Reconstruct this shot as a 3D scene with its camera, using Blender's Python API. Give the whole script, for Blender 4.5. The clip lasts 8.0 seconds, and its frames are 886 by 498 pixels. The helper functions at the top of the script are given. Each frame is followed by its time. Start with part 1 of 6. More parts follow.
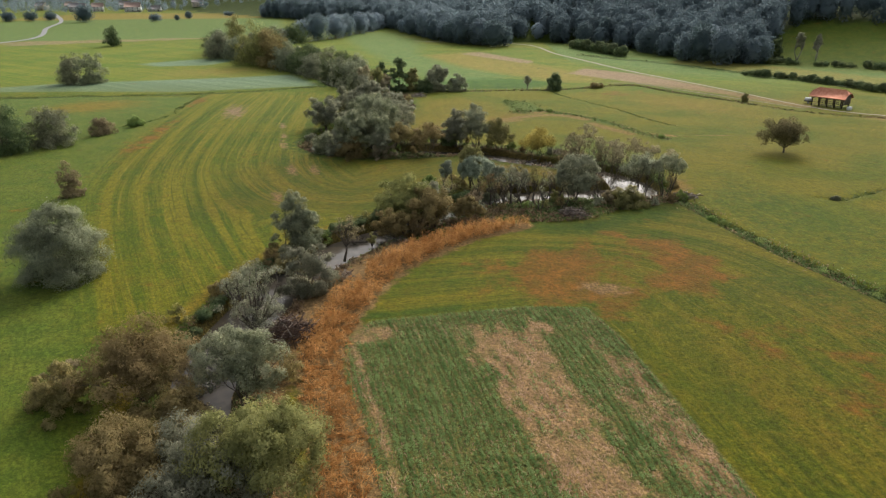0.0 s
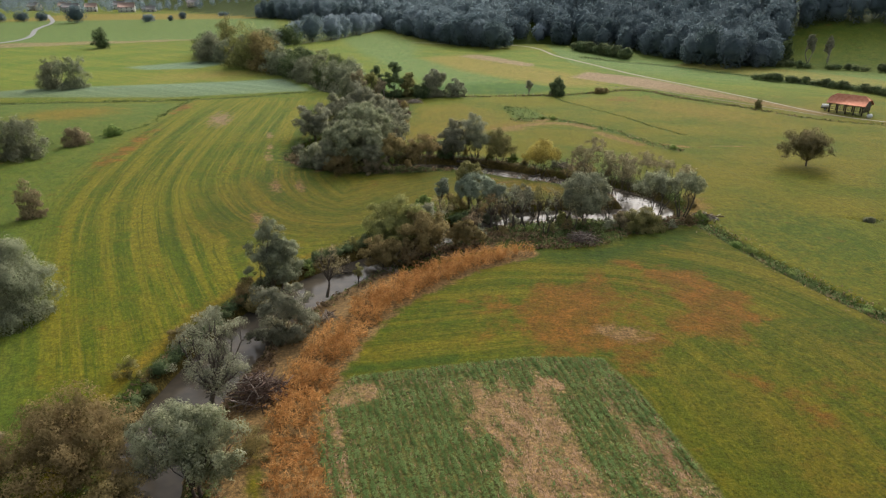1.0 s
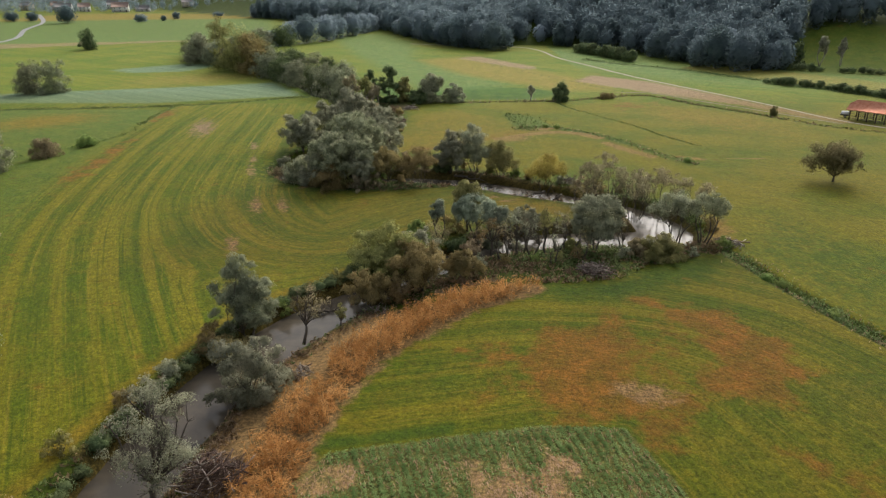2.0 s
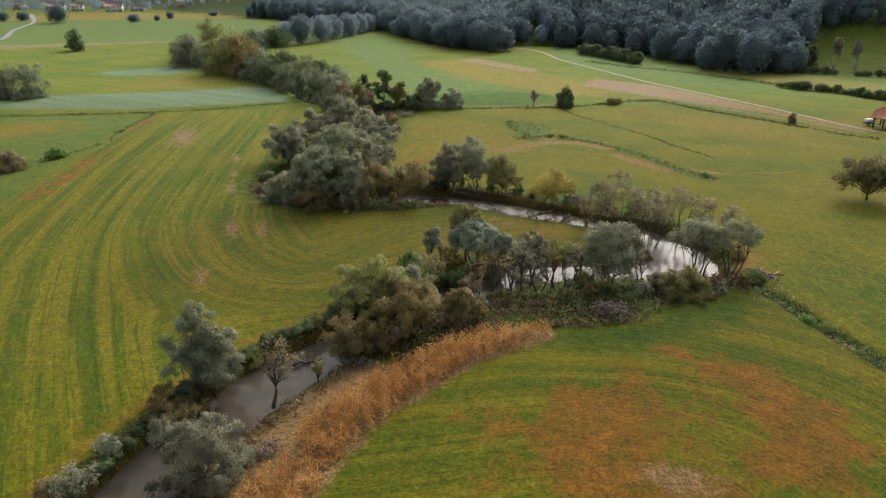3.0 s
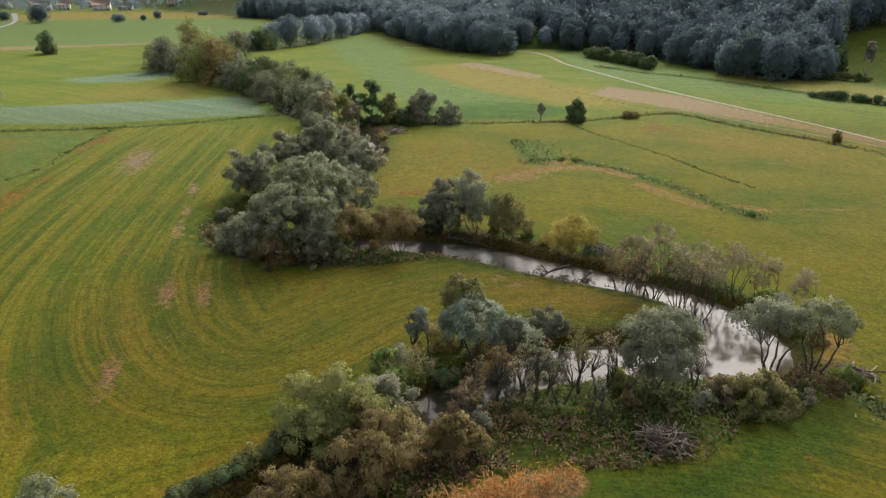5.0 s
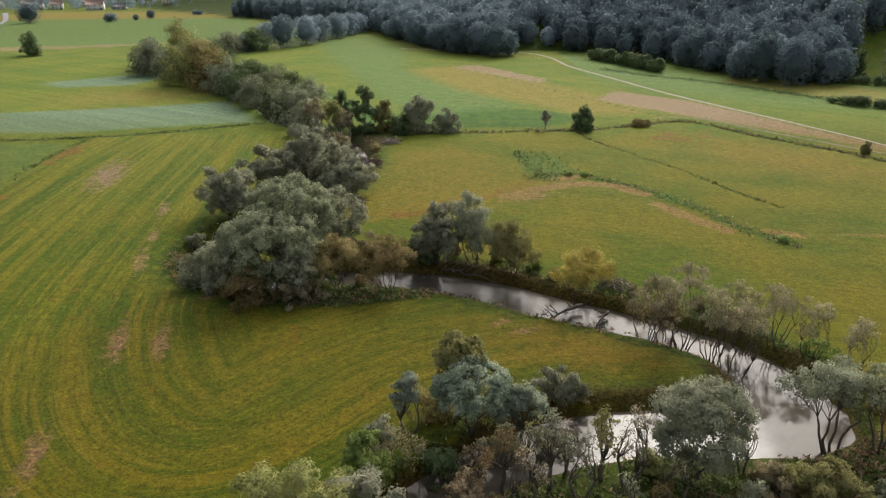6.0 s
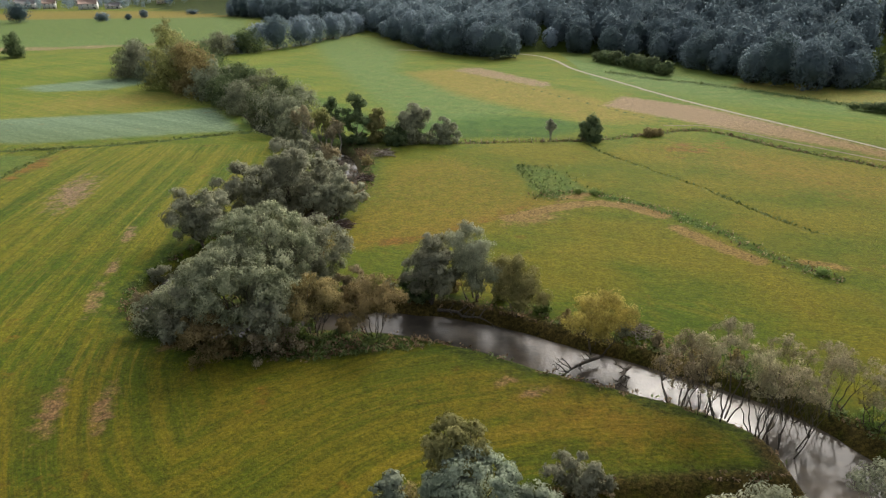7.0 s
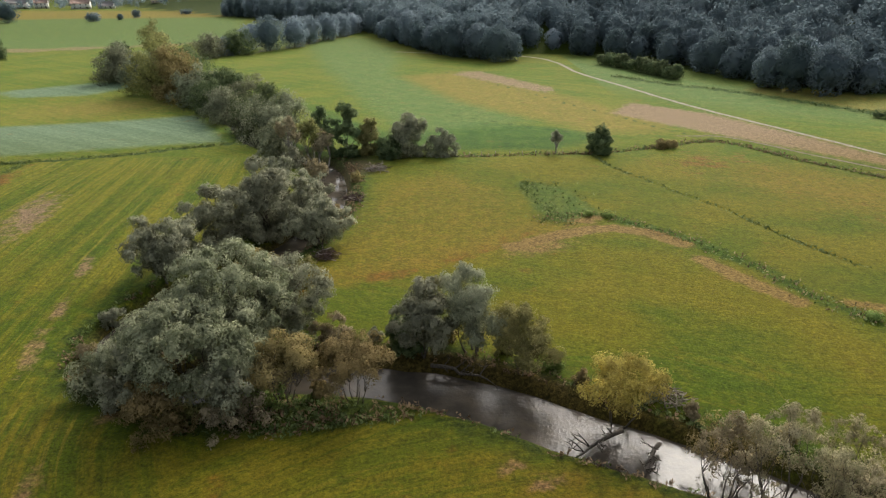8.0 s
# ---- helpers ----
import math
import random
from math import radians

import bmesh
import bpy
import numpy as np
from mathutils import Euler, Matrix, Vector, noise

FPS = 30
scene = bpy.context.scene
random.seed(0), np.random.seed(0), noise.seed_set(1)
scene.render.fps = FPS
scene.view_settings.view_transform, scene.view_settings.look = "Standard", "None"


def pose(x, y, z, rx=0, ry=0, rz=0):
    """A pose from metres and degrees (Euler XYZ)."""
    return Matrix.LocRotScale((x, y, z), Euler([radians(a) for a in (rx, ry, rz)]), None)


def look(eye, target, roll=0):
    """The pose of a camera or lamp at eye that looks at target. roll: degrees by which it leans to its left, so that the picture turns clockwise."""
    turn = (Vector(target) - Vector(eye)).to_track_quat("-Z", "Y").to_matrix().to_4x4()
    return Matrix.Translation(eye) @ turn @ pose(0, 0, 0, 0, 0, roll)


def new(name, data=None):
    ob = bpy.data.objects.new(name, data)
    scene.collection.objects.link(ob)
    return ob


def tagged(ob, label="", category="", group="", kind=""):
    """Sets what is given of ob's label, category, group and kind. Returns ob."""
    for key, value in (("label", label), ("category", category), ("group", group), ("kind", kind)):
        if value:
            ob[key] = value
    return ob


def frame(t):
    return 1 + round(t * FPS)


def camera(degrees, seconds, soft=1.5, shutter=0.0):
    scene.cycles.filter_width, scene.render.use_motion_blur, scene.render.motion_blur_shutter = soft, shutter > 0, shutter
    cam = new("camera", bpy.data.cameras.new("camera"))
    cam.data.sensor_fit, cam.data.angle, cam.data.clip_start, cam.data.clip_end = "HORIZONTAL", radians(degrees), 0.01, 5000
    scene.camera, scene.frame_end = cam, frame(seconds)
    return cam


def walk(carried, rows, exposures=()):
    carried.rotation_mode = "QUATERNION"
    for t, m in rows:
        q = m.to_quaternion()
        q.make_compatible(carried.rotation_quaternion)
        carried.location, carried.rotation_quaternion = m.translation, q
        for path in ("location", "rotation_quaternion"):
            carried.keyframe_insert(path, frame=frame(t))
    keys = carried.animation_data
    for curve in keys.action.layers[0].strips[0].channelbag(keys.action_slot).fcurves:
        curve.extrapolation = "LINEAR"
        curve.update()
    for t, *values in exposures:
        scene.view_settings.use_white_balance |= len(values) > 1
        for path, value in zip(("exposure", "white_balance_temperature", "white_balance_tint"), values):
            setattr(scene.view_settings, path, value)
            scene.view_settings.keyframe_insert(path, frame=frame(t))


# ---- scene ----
cam = camera(63.8, 8.0, soft=1.25)
METRES, EYE, TILT, LEAN, TURN = 107.5, 40.0, 0.83, 0.85, 0.0
ROWS = [
    (0.0, 0.0, 0.0, 0.0, 0.28, -21.99, -0.7),
    (0.5, 0.0026, 0.0592, -0.0003, 0.25, -22.0, -0.69),
    (1.0, 0.0051, 0.12, -0.0014, 0.22, -22.01, -0.7),
    (1.5, 0.0078, 0.1813, -0.0024, 0.19, -22.03, -0.71),
    (3.0, 0.0158, 0.3683, -0.0056, 0.15, -22.14, -0.72),
    (3.5, 0.0186, 0.4311, -0.0064, 0.16, -22.19, -0.71),
    (4.0, 0.0212, 0.4943, -0.0078, 0.15, -22.22, -0.71),
    (4.5, 0.0237, 0.5545, -0.0093, 0.14, -22.25, -0.73),
    (6.0, 0.0318, 0.7454, -0.0145, 0.15, -22.36, -0.73),
    (6.5, 0.0343, 0.8085, -0.0161, 0.14, -22.41, -0.73),
    (7.0, 0.0369, 0.8716, -0.0174, 0.15, -22.45, -0.74),
    (7.5, 0.0393, 0.9352, -0.0189, 0.13, -22.48, -0.75),
    (8.0, 0.0423, 0.9989, -0.0196, 0.14, -22.52, -0.75),
]
walk(cam, [(t, pose(0, 0, EYE, TILT, LEAN, TURN) @ pose(METRES * x, METRES * y, METRES * z, 90 + pitch, roll, yaw)) for t, x, y, z, yaw, pitch, roll in ROWS])

# ---------------------------------------------------------------- world and sun
SUN_AZ, SUN_EL = 22.0, 38.0
world = bpy.data.worlds.new("overcast_sky")
scene.world = world
world.use_nodes = True
wn, wl = world.node_tree.nodes, world.node_tree.links
sky = wn.new("ShaderNodeTexSky")
sky.sky_type, sky.sun_disc = "NISHITA", False
sky.sun_elevation, sky.sun_rotation = radians(SUN_EL), radians(SUN_AZ)
sky.air_density, sky.dust_density, sky.ozone_density = 1.0, 6.0, 1.0
grey = wn.new("ShaderNodeHueSaturation")
grey.inputs["Saturation"].default_value = 0.42
wl.new(sky.outputs[0], grey.inputs["Color"])
wl.new(grey.outputs[0], wn["Background"].inputs["Color"])
wn["Background"].inputs["Strength"].default_value = 0.21

sun = new("sun", bpy.data.lights.new("sun", "SUN"))
sun.data.energy, sun.data.angle, sun.data.color = 0.82, radians(14), (1.0, 0.95, 0.86)
sa, se = radians(SUN_AZ), radians(SUN_EL)
sun.matrix_world = look((0, 0, 0), (-math.sin(sa) * math.cos(se), -math.cos(sa) * math.cos(se), -math.sin(se)))


# ---------------------------------------------------------------- small maths
def smooth_line(points, step=2.0):
    """A Catmull-Rom curve through the points, resampled at even steps."""
    p = np.array(points, float)
    p = np.vstack([2 * p[0] - p[1], p, 2 * p[-1] - p[-2]])
    out = []
    for i in range(1, len(p) - 2):
        n = max(2, int(np.linalg.norm(p[i + 1, :2] - p[i, :2]) / step))
        for k in range(n):
            u = k / n
            a, b, c, d = p[i - 1], p[i], p[i + 1], p[i + 2]
            out.append(0.5 * (2 * b + (c - a) * u + (2 * a - 5 * b + 4 * c - d) * u * u + (3 * b - a - 3 * c + d) * u ** 3))
    out.append(p[-2])
    return np.array(out)


def line_dist(x, y, line, reach=None):
    """Distance to a polyline, signed side (positive on its left), the nearest place along it, and its third column there. reach: farther than this from its box, 1000 is given."""
    x, y = np.asarray(x, float), np.asarray(y, float)
    if reach is not None:
        m = (x > line[:, 0].min() - reach) & (x < line[:, 0].max() + reach) & (y > line[:, 1].min() - reach) & (y < line[:, 1].max() + reach)
        got = [np.full(x.shape, 1000.0), np.zeros(x.shape), np.zeros(x.shape), np.zeros(x.shape)]
        if m.any():
            for k, v in enumerate(line_dist(x[m], y[m], line)):
                got[k][m] = v
        return tuple(got)
    if x.size > 5000 and len(line) > 24:
        # far points need only every sixth point of the line
        got = list(line_dist_exact(x, y, np.vstack([line[:-1:6], line[-1:]])))
        m = got[0] < 20
        if m.any():
            for k, v in enumerate(line_dist_exact(x[m], y[m], line)):
                got[k][m] = v
        return tuple(got)
    return line_dist_exact(x, y, line)


def line_dist_exact(x, y, line):
    a, d = line[:-1], line[1:] - line[:-1]
    ln2 = d[:, 0] ** 2 + d[:, 1] ** 2 + 1e-9
    if x.size <= 400:
        u = np.clip(((x[..., None] - a[:, 0]) * d[:, 0] + (y[..., None] - a[:, 1]) * d[:, 1]) / ln2, 0, 1)
        q = (x[..., None] - a[:, 0] - u * d[:, 0]) ** 2 + (y[..., None] - a[:, 1] - u * d[:, 1]) ** 2
        which = np.argmin(q, -1)
    else:
        best, which = np.full(x.shape, 1e18), np.zeros(x.shape, np.int32)
        for k in range(len(a)):
            px, py = x - a[k, 0], y - a[k, 1]
            u = (px * d[k, 0] + py * d[k, 1]) * (1 / ln2[k])
            np.maximum(u, 0, out=u), np.minimum(u, 1, out=u)
            px -= u * d[k, 0]
            py -= u * d[k, 1]
            q = px * px + py * py
            m = q < best
            best[m] = q[m]
            which[m] = k
    aw, dw, lw = a[which], d[which], ln2[which]
    px, py = x - aw[..., 0], y - aw[..., 1]
    u = np.clip((px * dw[..., 0] + py * dw[..., 1]) / lw, 0, 1)
    ex, ey = px - u * dw[..., 0], py - u * dw[..., 1]
    start = np.concatenate([[0], np.cumsum(np.sqrt(ln2))[:-1]])
    third = aw[..., 2] + u * dw[..., 2] if line.shape[1] > 2 else np.zeros(x.shape)
    return np.hypot(ex, ey), np.sign(dw[..., 0] * ey - dw[..., 1] * ex), start[which] + u * np.sqrt(lw), third


def poly_sd(x, y, pts):
    """Signed distance to a closed outline, positive inside."""
    p = np.array(list(pts) + [pts[0]], float)
    d = line_dist(x, y, p, 20.0)[0]
    inside = np.zeros(np.shape(x), bool)
    for (x0, y0), (x1, y1) in zip(p[:-1, :2], p[1:, :2]):
        c = ((y0 > y) != (y1 > y)) & (x < (x1 - x0) * (y - y0) / (y1 - y0 + 1e-12) + x0)
        inside ^= c
    return np.where(inside, d, -d)


def sstep(a, b, v):
    u = np.clip((v - a) / (b - a), 0, 1)
    return u * u * (3 - 2 * u)


def wobble(x, y, scale, seed=0.0):
    """Cheap smooth noise, about -1 to 1."""
    x, y = x / scale + seed * 7.3, y / scale - seed * 3.1
    return (np.sin(x * 1.7 + 1.3 * np.sin(y * 1.1)) + np.sin(y * 2.3 + 1.7 * np.sin(x * 0.9 + 2)) + np.sin((x + y) * 1.3 + seed)) / 3


# ---------------------------------------------------------------- the plan, in metres
# river: x, y, half width of the water
RIVER = smooth_line([(-20, -60, 3), (-19, 0, 3), (-22, 35, 3), (-25, 58, 3.2), (-27, 70, 3.5), (-26.5, 77, 3.6), (-25.2, 85, 3.6), (-23.6, 92, 3.6), (-20.5, 100, 3.6), (-16, 107.5, 3.6),
                     (-11, 113.4, 3.0), (-5, 119.5, 2.7), (1, 126, 2.7), (6.5, 131, 2.9), (14.5, 135.2, 3.6), (23, 136.8, 3.6), (31, 136.8, 3.8), (37.5, 138.4, 4.6),
                     (38, 144.5, 4.2), (36, 150, 3.4), (31.5, 154.3, 3.2), (25, 158.6, 3.4), (17, 163, 3.6), (9.5, 167.8, 3.6), (-1, 171.4, 3.4), (-12, 172, 3.2),
                     (-23, 170, 3), (-30, 172.5, 3), (-33, 180, 3), (-31.5, 191, 2.6), (-25, 201, 2.6), (-18.5, 212, 2.6), (-16.5, 228, 2.6),
                     (-18, 246, 2.6), (-23, 259, 2.6), (-33, 269, 2.6), (-43, 281, 2.6), (-53, 303, 2.6), (-76, 338, 2.6), (-101, 370, 2.6),
                     (-119, 408, 2.6), (-114, 445, 2.6), (-88, 478, 2.6), (-66, 540, 2.6), (-60, 600, 2.6), (-120, 760, 3), (-240, 1100, 3)], 2.0)
WATER_Z = -1.55
MOW = smooth_line([(-20, 60), (-33, 85), (-51, 121), (-62, 152), (-69, 195), (-72, 253), (-66, 330), (-60, 420)], 4.0)
TURN_LINE = smooth_line([(30, 147), (14, 146), (2, 142), (-6, 133), (-13, 127), (-20, 125.5), (-27, 128), (-34, 135), (-40, 146), (-45, 161), (-50, 200), (-53, 234), (-56, 270)], 3.0)
HILL = smooth_line([(-420, 1000), (-160, 720), (-60, 612), (-16, 500), (16, 440), (55, 462), (96, 416), (116, 366), (150, 345), (190, 322), (300, 215), (520, 40), (700, -200)], 8.0)
HOLLOW = [(30, 428), (40, 470), (66, 470), (64, 430)]
SLOPE_MEADOW = [(150, 338), (157, 356), (162, 366), (167, 382), (180, 391), (197, 393), (213, 384), (260, 345), (330, 280), (420, 150), (300, 200), (190, 318)]
CROP = [(-12, 74), (-9.5, 79), (0, 81), (10, 83), (18, 82.5), (20.5, 75), (23, 62), (26, 44), (30, 20), (0, 20), (-5, 44), (-8.5, 58), (-11.5, 67)]
CORN = smooth_line([(13, 114.4, 0.5), (9, 112.6, 1.3), (3, 109.2, 1.7), (-2, 104.2, 1.9), (-6.3, 99, 1.9), (-9.8, 93, 1.9), (-12.2, 86, 2.0), (-13.6, 79, 2.0), (-14, 73, 2.1),
                    (-13.2, 66, 1.9), (-11.2, 59, 1.8), (-9.2, 52, 1.8), (-7.8, 45, 1.8), (-6, 36, 1.8)], 1.5)
TRACK = smooth_line([(-20, 470, 0.75), (20, 455, 0.75), (44, 447, 0.75), (53, 428, 0.75), (57, 396, 0.75), (67, 362, 0.75), (76, 331, 0.75), (89, 296, 0.75), (104, 259, 0.55), (116, 228, 0.5),
                     (132, 213, 0.5), (170, 200, 0.5), (260, 190, 0.5)], 4.0)
LANE = smooth_line([(62, 282, 0.3), (74, 280, 0.4), (86, 263.5, 0.4), (101, 243, 0.4), (113, 226, 0.4)], 3.0)
ROAD = smooth_line([(-330, 330, 2.6), (-284, 448, 2.6), (-280, 505, 1.8), (-318, 590, 1.7), (-352, 680, 1.7), (-420, 800, 2.6)], 6.0)
DITCH_R = smooth_line([(44, 131), (46, 122), (49, 110), (52, 100), (56, 90), (62, 76), (72, 55)], 2.0)
DITCH_FAR = smooth_line([(-8, 263), (6, 262), (20, 263.5), (38, 265), (52, 270), (70, 276), (82, 259), (94, 243), (108, 222), (124, 212), (150, 204)], 3.0)
DITCH_MID = smooth_line([(38, 262), (40, 253), (44, 244), (49, 233.5), (54, 222.6), (57, 214), (59.4, 207.5), (63, 200.4)], 3.0)
WEEDS = smooth_line([(21, 219), (26, 221.5), (31.5, 221), (36.5, 216.2), (42.2, 209.9), (45.7, 203.7), (48.9, 199), (50.8, 191.2), (54.3, 185.8), (56.6, 182.5)], 3.0)
EDGE_W = smooth_line([(-160, 130), (-112, 170), (-98, 191), (-85, 210), (-86, 236), (-86, 254)], 3.0)
EDGE_N = smooth_line([(-260, 232), (-150, 248), (-84, 258), (-47, 274)], 3.0)
FIELD_LINES = [smooth_line([(5.2, 397.4), (26.8, 358.8), (41.6, 327.9), (53.9, 305.8), (62.7, 287.5), (69.8, 279.2)], 4.0), smooth_line([(6.6, 308.6), (21.7, 297.6), (35.3, 287.7), (46.1, 284.3)], 4.0)]
MEADOW_DITCH = smooth_line([(71.0, 131.2), (74.2, 129.2), (79.8, 132.0), (86.0, 135.5), (96.0, 141.0)], 2.0)
BAND = smooth_line([(70, 385), (86, 364), (100, 351), (129, 309), (160, 262), (200, 225)], 4.0)


def row_place(x, y):
    """Place across the crop rows."""
    return x + (0.275 - 0.0042 * (x + 12)) * (y - 60)


def bare_share(x, y):
    """How far the crop has given way to straw stubble."""
    main = poly_sd(x, y, [(1.5, 77), (11.8, 78), (12.2, 69), (14.5, 58), (17.5, 46), (19, 30), (9.5, 30), (9.6, 46.9), (7, 56.4), (5.4, 64.3), (3.2, 71)])
    east = poly_sd(x, y, [(16.5, 74), (20.4, 70), (23, 61), (25.5, 47), (28, 30), (21, 30), (20.4, 46.9), (18.5, 57), (17.5, 66)])
    corner = poly_sd(x, y, [(-12, 76), (-6, 78), (-6, 74.5), (-10.5, 72.5)])
    strip = line_dist(x, y, np.array([(-10.6, 72.0), (-8.4, 64.0), (-5.6, 54.5), (-3.4, 44.0)]), 12.0)[0]
    west = poly_sd(x, y, [(-1.5, 54), (1.5, 52), (3.5, 44), (4, 30), (0, 30), (-2, 44)])
    row = row_place(x, y)
    rag = 1.5 * wobble(row, y * 0.22, 0.8, 5) + 1.1 * wobble(row, y * 0.5, 0.5, 8) + 0.7 * wobble(x, y, 3.0, 2)
    main, east, west = main + rag, east + rag, west + rag
    return (0.8 + 0.32 * wobble(row, y * 0.3, 0.55, 3)) * np.maximum.reduce([sstep(-1.6, 1.4, main), 0.82 * sstep(-2.0, 1.5, east), 0.85 * sstep(-1.2, 0.8, corner), 0.9 * np.exp(-(strip / 0.7) ** 2), 0.55 * sstep(-2, 1.5, west)])


def hill_height(x, y):
    d, side, _, _ = line_dist(x, y, HILL)
    s = np.where(side > 0, d, -d) - 6
    s = np.where(poly_sd(x, y, HOLLOW) > 0, np.minimum(s, 2), s)
    return 0.34 * np.where(s > 0, s * s / (s + 14.0), 0.0) * np.clip(1.2 - s / 900, 0, 1)


def hill_depth(x, y):
    d, side, _, _ = line_dist(x, y, HILL)
    return np.where(side > 0, d, -d)


def ground_height(x, y):
    x, y = np.atleast_1d(np.asarray(x, float)), np.atleast_1d(np.asarray(y, float))
    d, side, along, hw = line_dist(x, y, RIVER)
    z = 0.12 * wobble(x, y, 23.0) + 0.05 * wobble(x, y, 6.0, 2)
    z += hill_height(x, y)
    z -= np.where((side < 0) & (y < 141) & (y > 40), 0.85, 0.25) * np.exp(-(np.maximum(d - hw, 0) / 4.5) ** 2) * (y < 262)
    steep = 1.5 + 0.7 * wobble(along, along * 0 + side * 9, 14.0, 4)
    steep = np.where((side > 0) & (y > 78) & (y < 119), 0.8, steep)
    cut = sstep(-0.9, 1.0, (d - hw) / steep + 0.12 * wobble(x, y, 1.7, 3))
    z = z * cut + (-2.5) * (1 - cut)
    for line, depth, w in ((DITCH_R, 0.7, 1.1), (DITCH_FAR, 0.25, 1.0), (DITCH_MID, 0.15, 0.7), (EDGE_W, 0.12, 0.8), (MEADOW_DITCH, 0.3, 0.7)):
        z -= depth * np.exp(-(line_dist(x, y, line, 12.0)[0] / w) ** 2)
    return z


def gz(x, y):
    return float(ground_height(x, y)[0])


# ---------------------------------------------------------------- node helpers
class Nodes:
    """A short way to write node materials."""

    def __init__(self, name):
        self.mat = bpy.data.materials.new(name)
        self.mat.use_nodes = True
        self.t = self.mat.node_tree
        self.bsdf = self.t.nodes["Principled BSDF"]
        self.out = self.t.nodes["Material Output"]

    def put(self, socket, value):
        if isinstance(value, bpy.types.NodeSocket):
            self.t.links.new(value, socket)
        elif isinstance(value, tuple) and len(value) == 3 and socket.type == "RGBA":
            socket.default_value = (*value, 1)
        else:
            socket.default_value = value

    def noise(self, scale, detail=4.0, rough=0.6, vec=None, out=0):
        n = self.t.nodes.new("ShaderNodeTexNoise")
        n.inputs["Scale"].default_value, n.inputs["Detail"].default_value, n.inputs["Roughness"].default_value = scale, detail, rough
        self.put(n.inputs["Vector"], vec if vec is not None else self.place())
        return n.outputs[out]

    def place(self):
        return self.t.nodes.new("ShaderNodeNewGeometry").outputs["Position"]

    def island(self):
        return self.t.nodes.new("ShaderNodeNewGeometry").outputs["Random Per Island"]

    def chance(self):
        return self.t.nodes.new("ShaderNodeObjectInfo").outputs["Random"]

    def attr(self, name):
        n = self.t.nodes.new("ShaderNodeAttribute")
        n.attribute_name = name
        return n.outputs["Fac"]

    def math(self, op, a, b=0.0, c=0.0):
        n = self.t.nodes.new("ShaderNodeMath")
        n.operation = op
        for s, v in zip(n.inputs, (a, b, c)):
            self.put(s, v)
        return n.outputs[0]

    def ramp(self, v, lo, hi, to0=0.0, to1=1.0):
        n = self.t.nodes.new("ShaderNodeMapRange")
        n.interpolation_type = "SMOOTHSTEP"
        for k, s in zip(("Value", "From Min", "From Max", "To Min", "To Max"), (v, lo, hi, to0, to1)):
            self.put(n.inputs[k], s)
        return n.outputs[0]

    def mix(self, f, a, b, mode="MIX"):
        n = self.t.nodes.new("ShaderNodeMix")
        n.data_type, n.blend_type = "RGBA", mode
        self.put(n.inputs[0], f), self.put(n.inputs[6], a), self.put(n.inputs[7], b)
        return n.outputs[2]

    def combine(self, x, y, z):
        n = self.t.nodes.new("ShaderNodeCombineXYZ")
        for s, v in zip(n.inputs, (x, y, z)):
            self.put(s, v)
        return n.outputs[0]

    def scaled(self, sx, sy, sz, turn=0.0):
        n = self.t.nodes.new("ShaderNodeMapping")
        self.put(n.inputs["Vector"], self.place())
        n.inputs["Scale"].default_value, n.inputs["Rotation"].default_value = (sx, sy, sz), (0, 0, turn)
        return n.outputs[0]

    def bump(self, height, strength=0.5, dist=0.05):
        n = self.t.nodes.new("ShaderNodeBump")
        n.inputs["Strength"].default_value, n.inputs["Distance"].default_value = strength, dist
        self.put(n.inputs["Height"], height)
        self.t.links.new(n.outputs[0], self.bsdf.inputs["Normal"])

    def done(self, colour, rough=0.9, spec=0.2, metal=0.0):
        self.put(self.bsdf.inputs["Base Color"], colour)
        self.put(self.bsdf.inputs["Roughness"], rough)
        self.put(self.bsdf.inputs["Specular IOR Level"], spec)
        self.bsdf.inputs["Metallic"].default_value = metal
        return self.mat


def leaf_material(name, dark, light, see_through=0.4, spread=1.0, patch=0.5, grain=0.36):
    n = Nodes(name)
    pick = n.math("ADD", n.math("MULTIPLY", n.island(), grain), n.math("MULTIPLY", n.ramp(n.noise(patch, 3), 0.32, 0.68), 1.02 - grain))
    col = n.mix(n.ramp(pick, 0.1, 0.95), dark, light)
    hsv = n.t.nodes.new("ShaderNodeHueSaturation")
    n.put(hsv.inputs["Color"], col)
    n.put(hsv.inputs["Value"], n.math("MULTIPLY_ADD", n.chance(), 0.3 * spread, 1 - 0.15 * spread))
    n.put(hsv.inputs["Hue"], n.math("MULTIPLY_ADD", n.chance(), 0.03 * spread, 0.5 - 0.015 * spread))
    n.done(hsv.outputs[0], 0.8, 0.05)
    tr = n.t.nodes.new("ShaderNodeBsdfTranslucent")
    n.put(tr.inputs["Color"], hsv.outputs[0])
    mx = n.t.nodes.new("ShaderNodeMixShader")
    mx.inputs[0].default_value = see_through
    n.t.links.new(n.bsdf.outputs[0], mx.inputs[1]), n.t.links.new(tr.outputs[0], mx.inputs[2])
    n.t.links.new(mx.outputs[0], n.out.inputs["Surface"])
    return n.mat


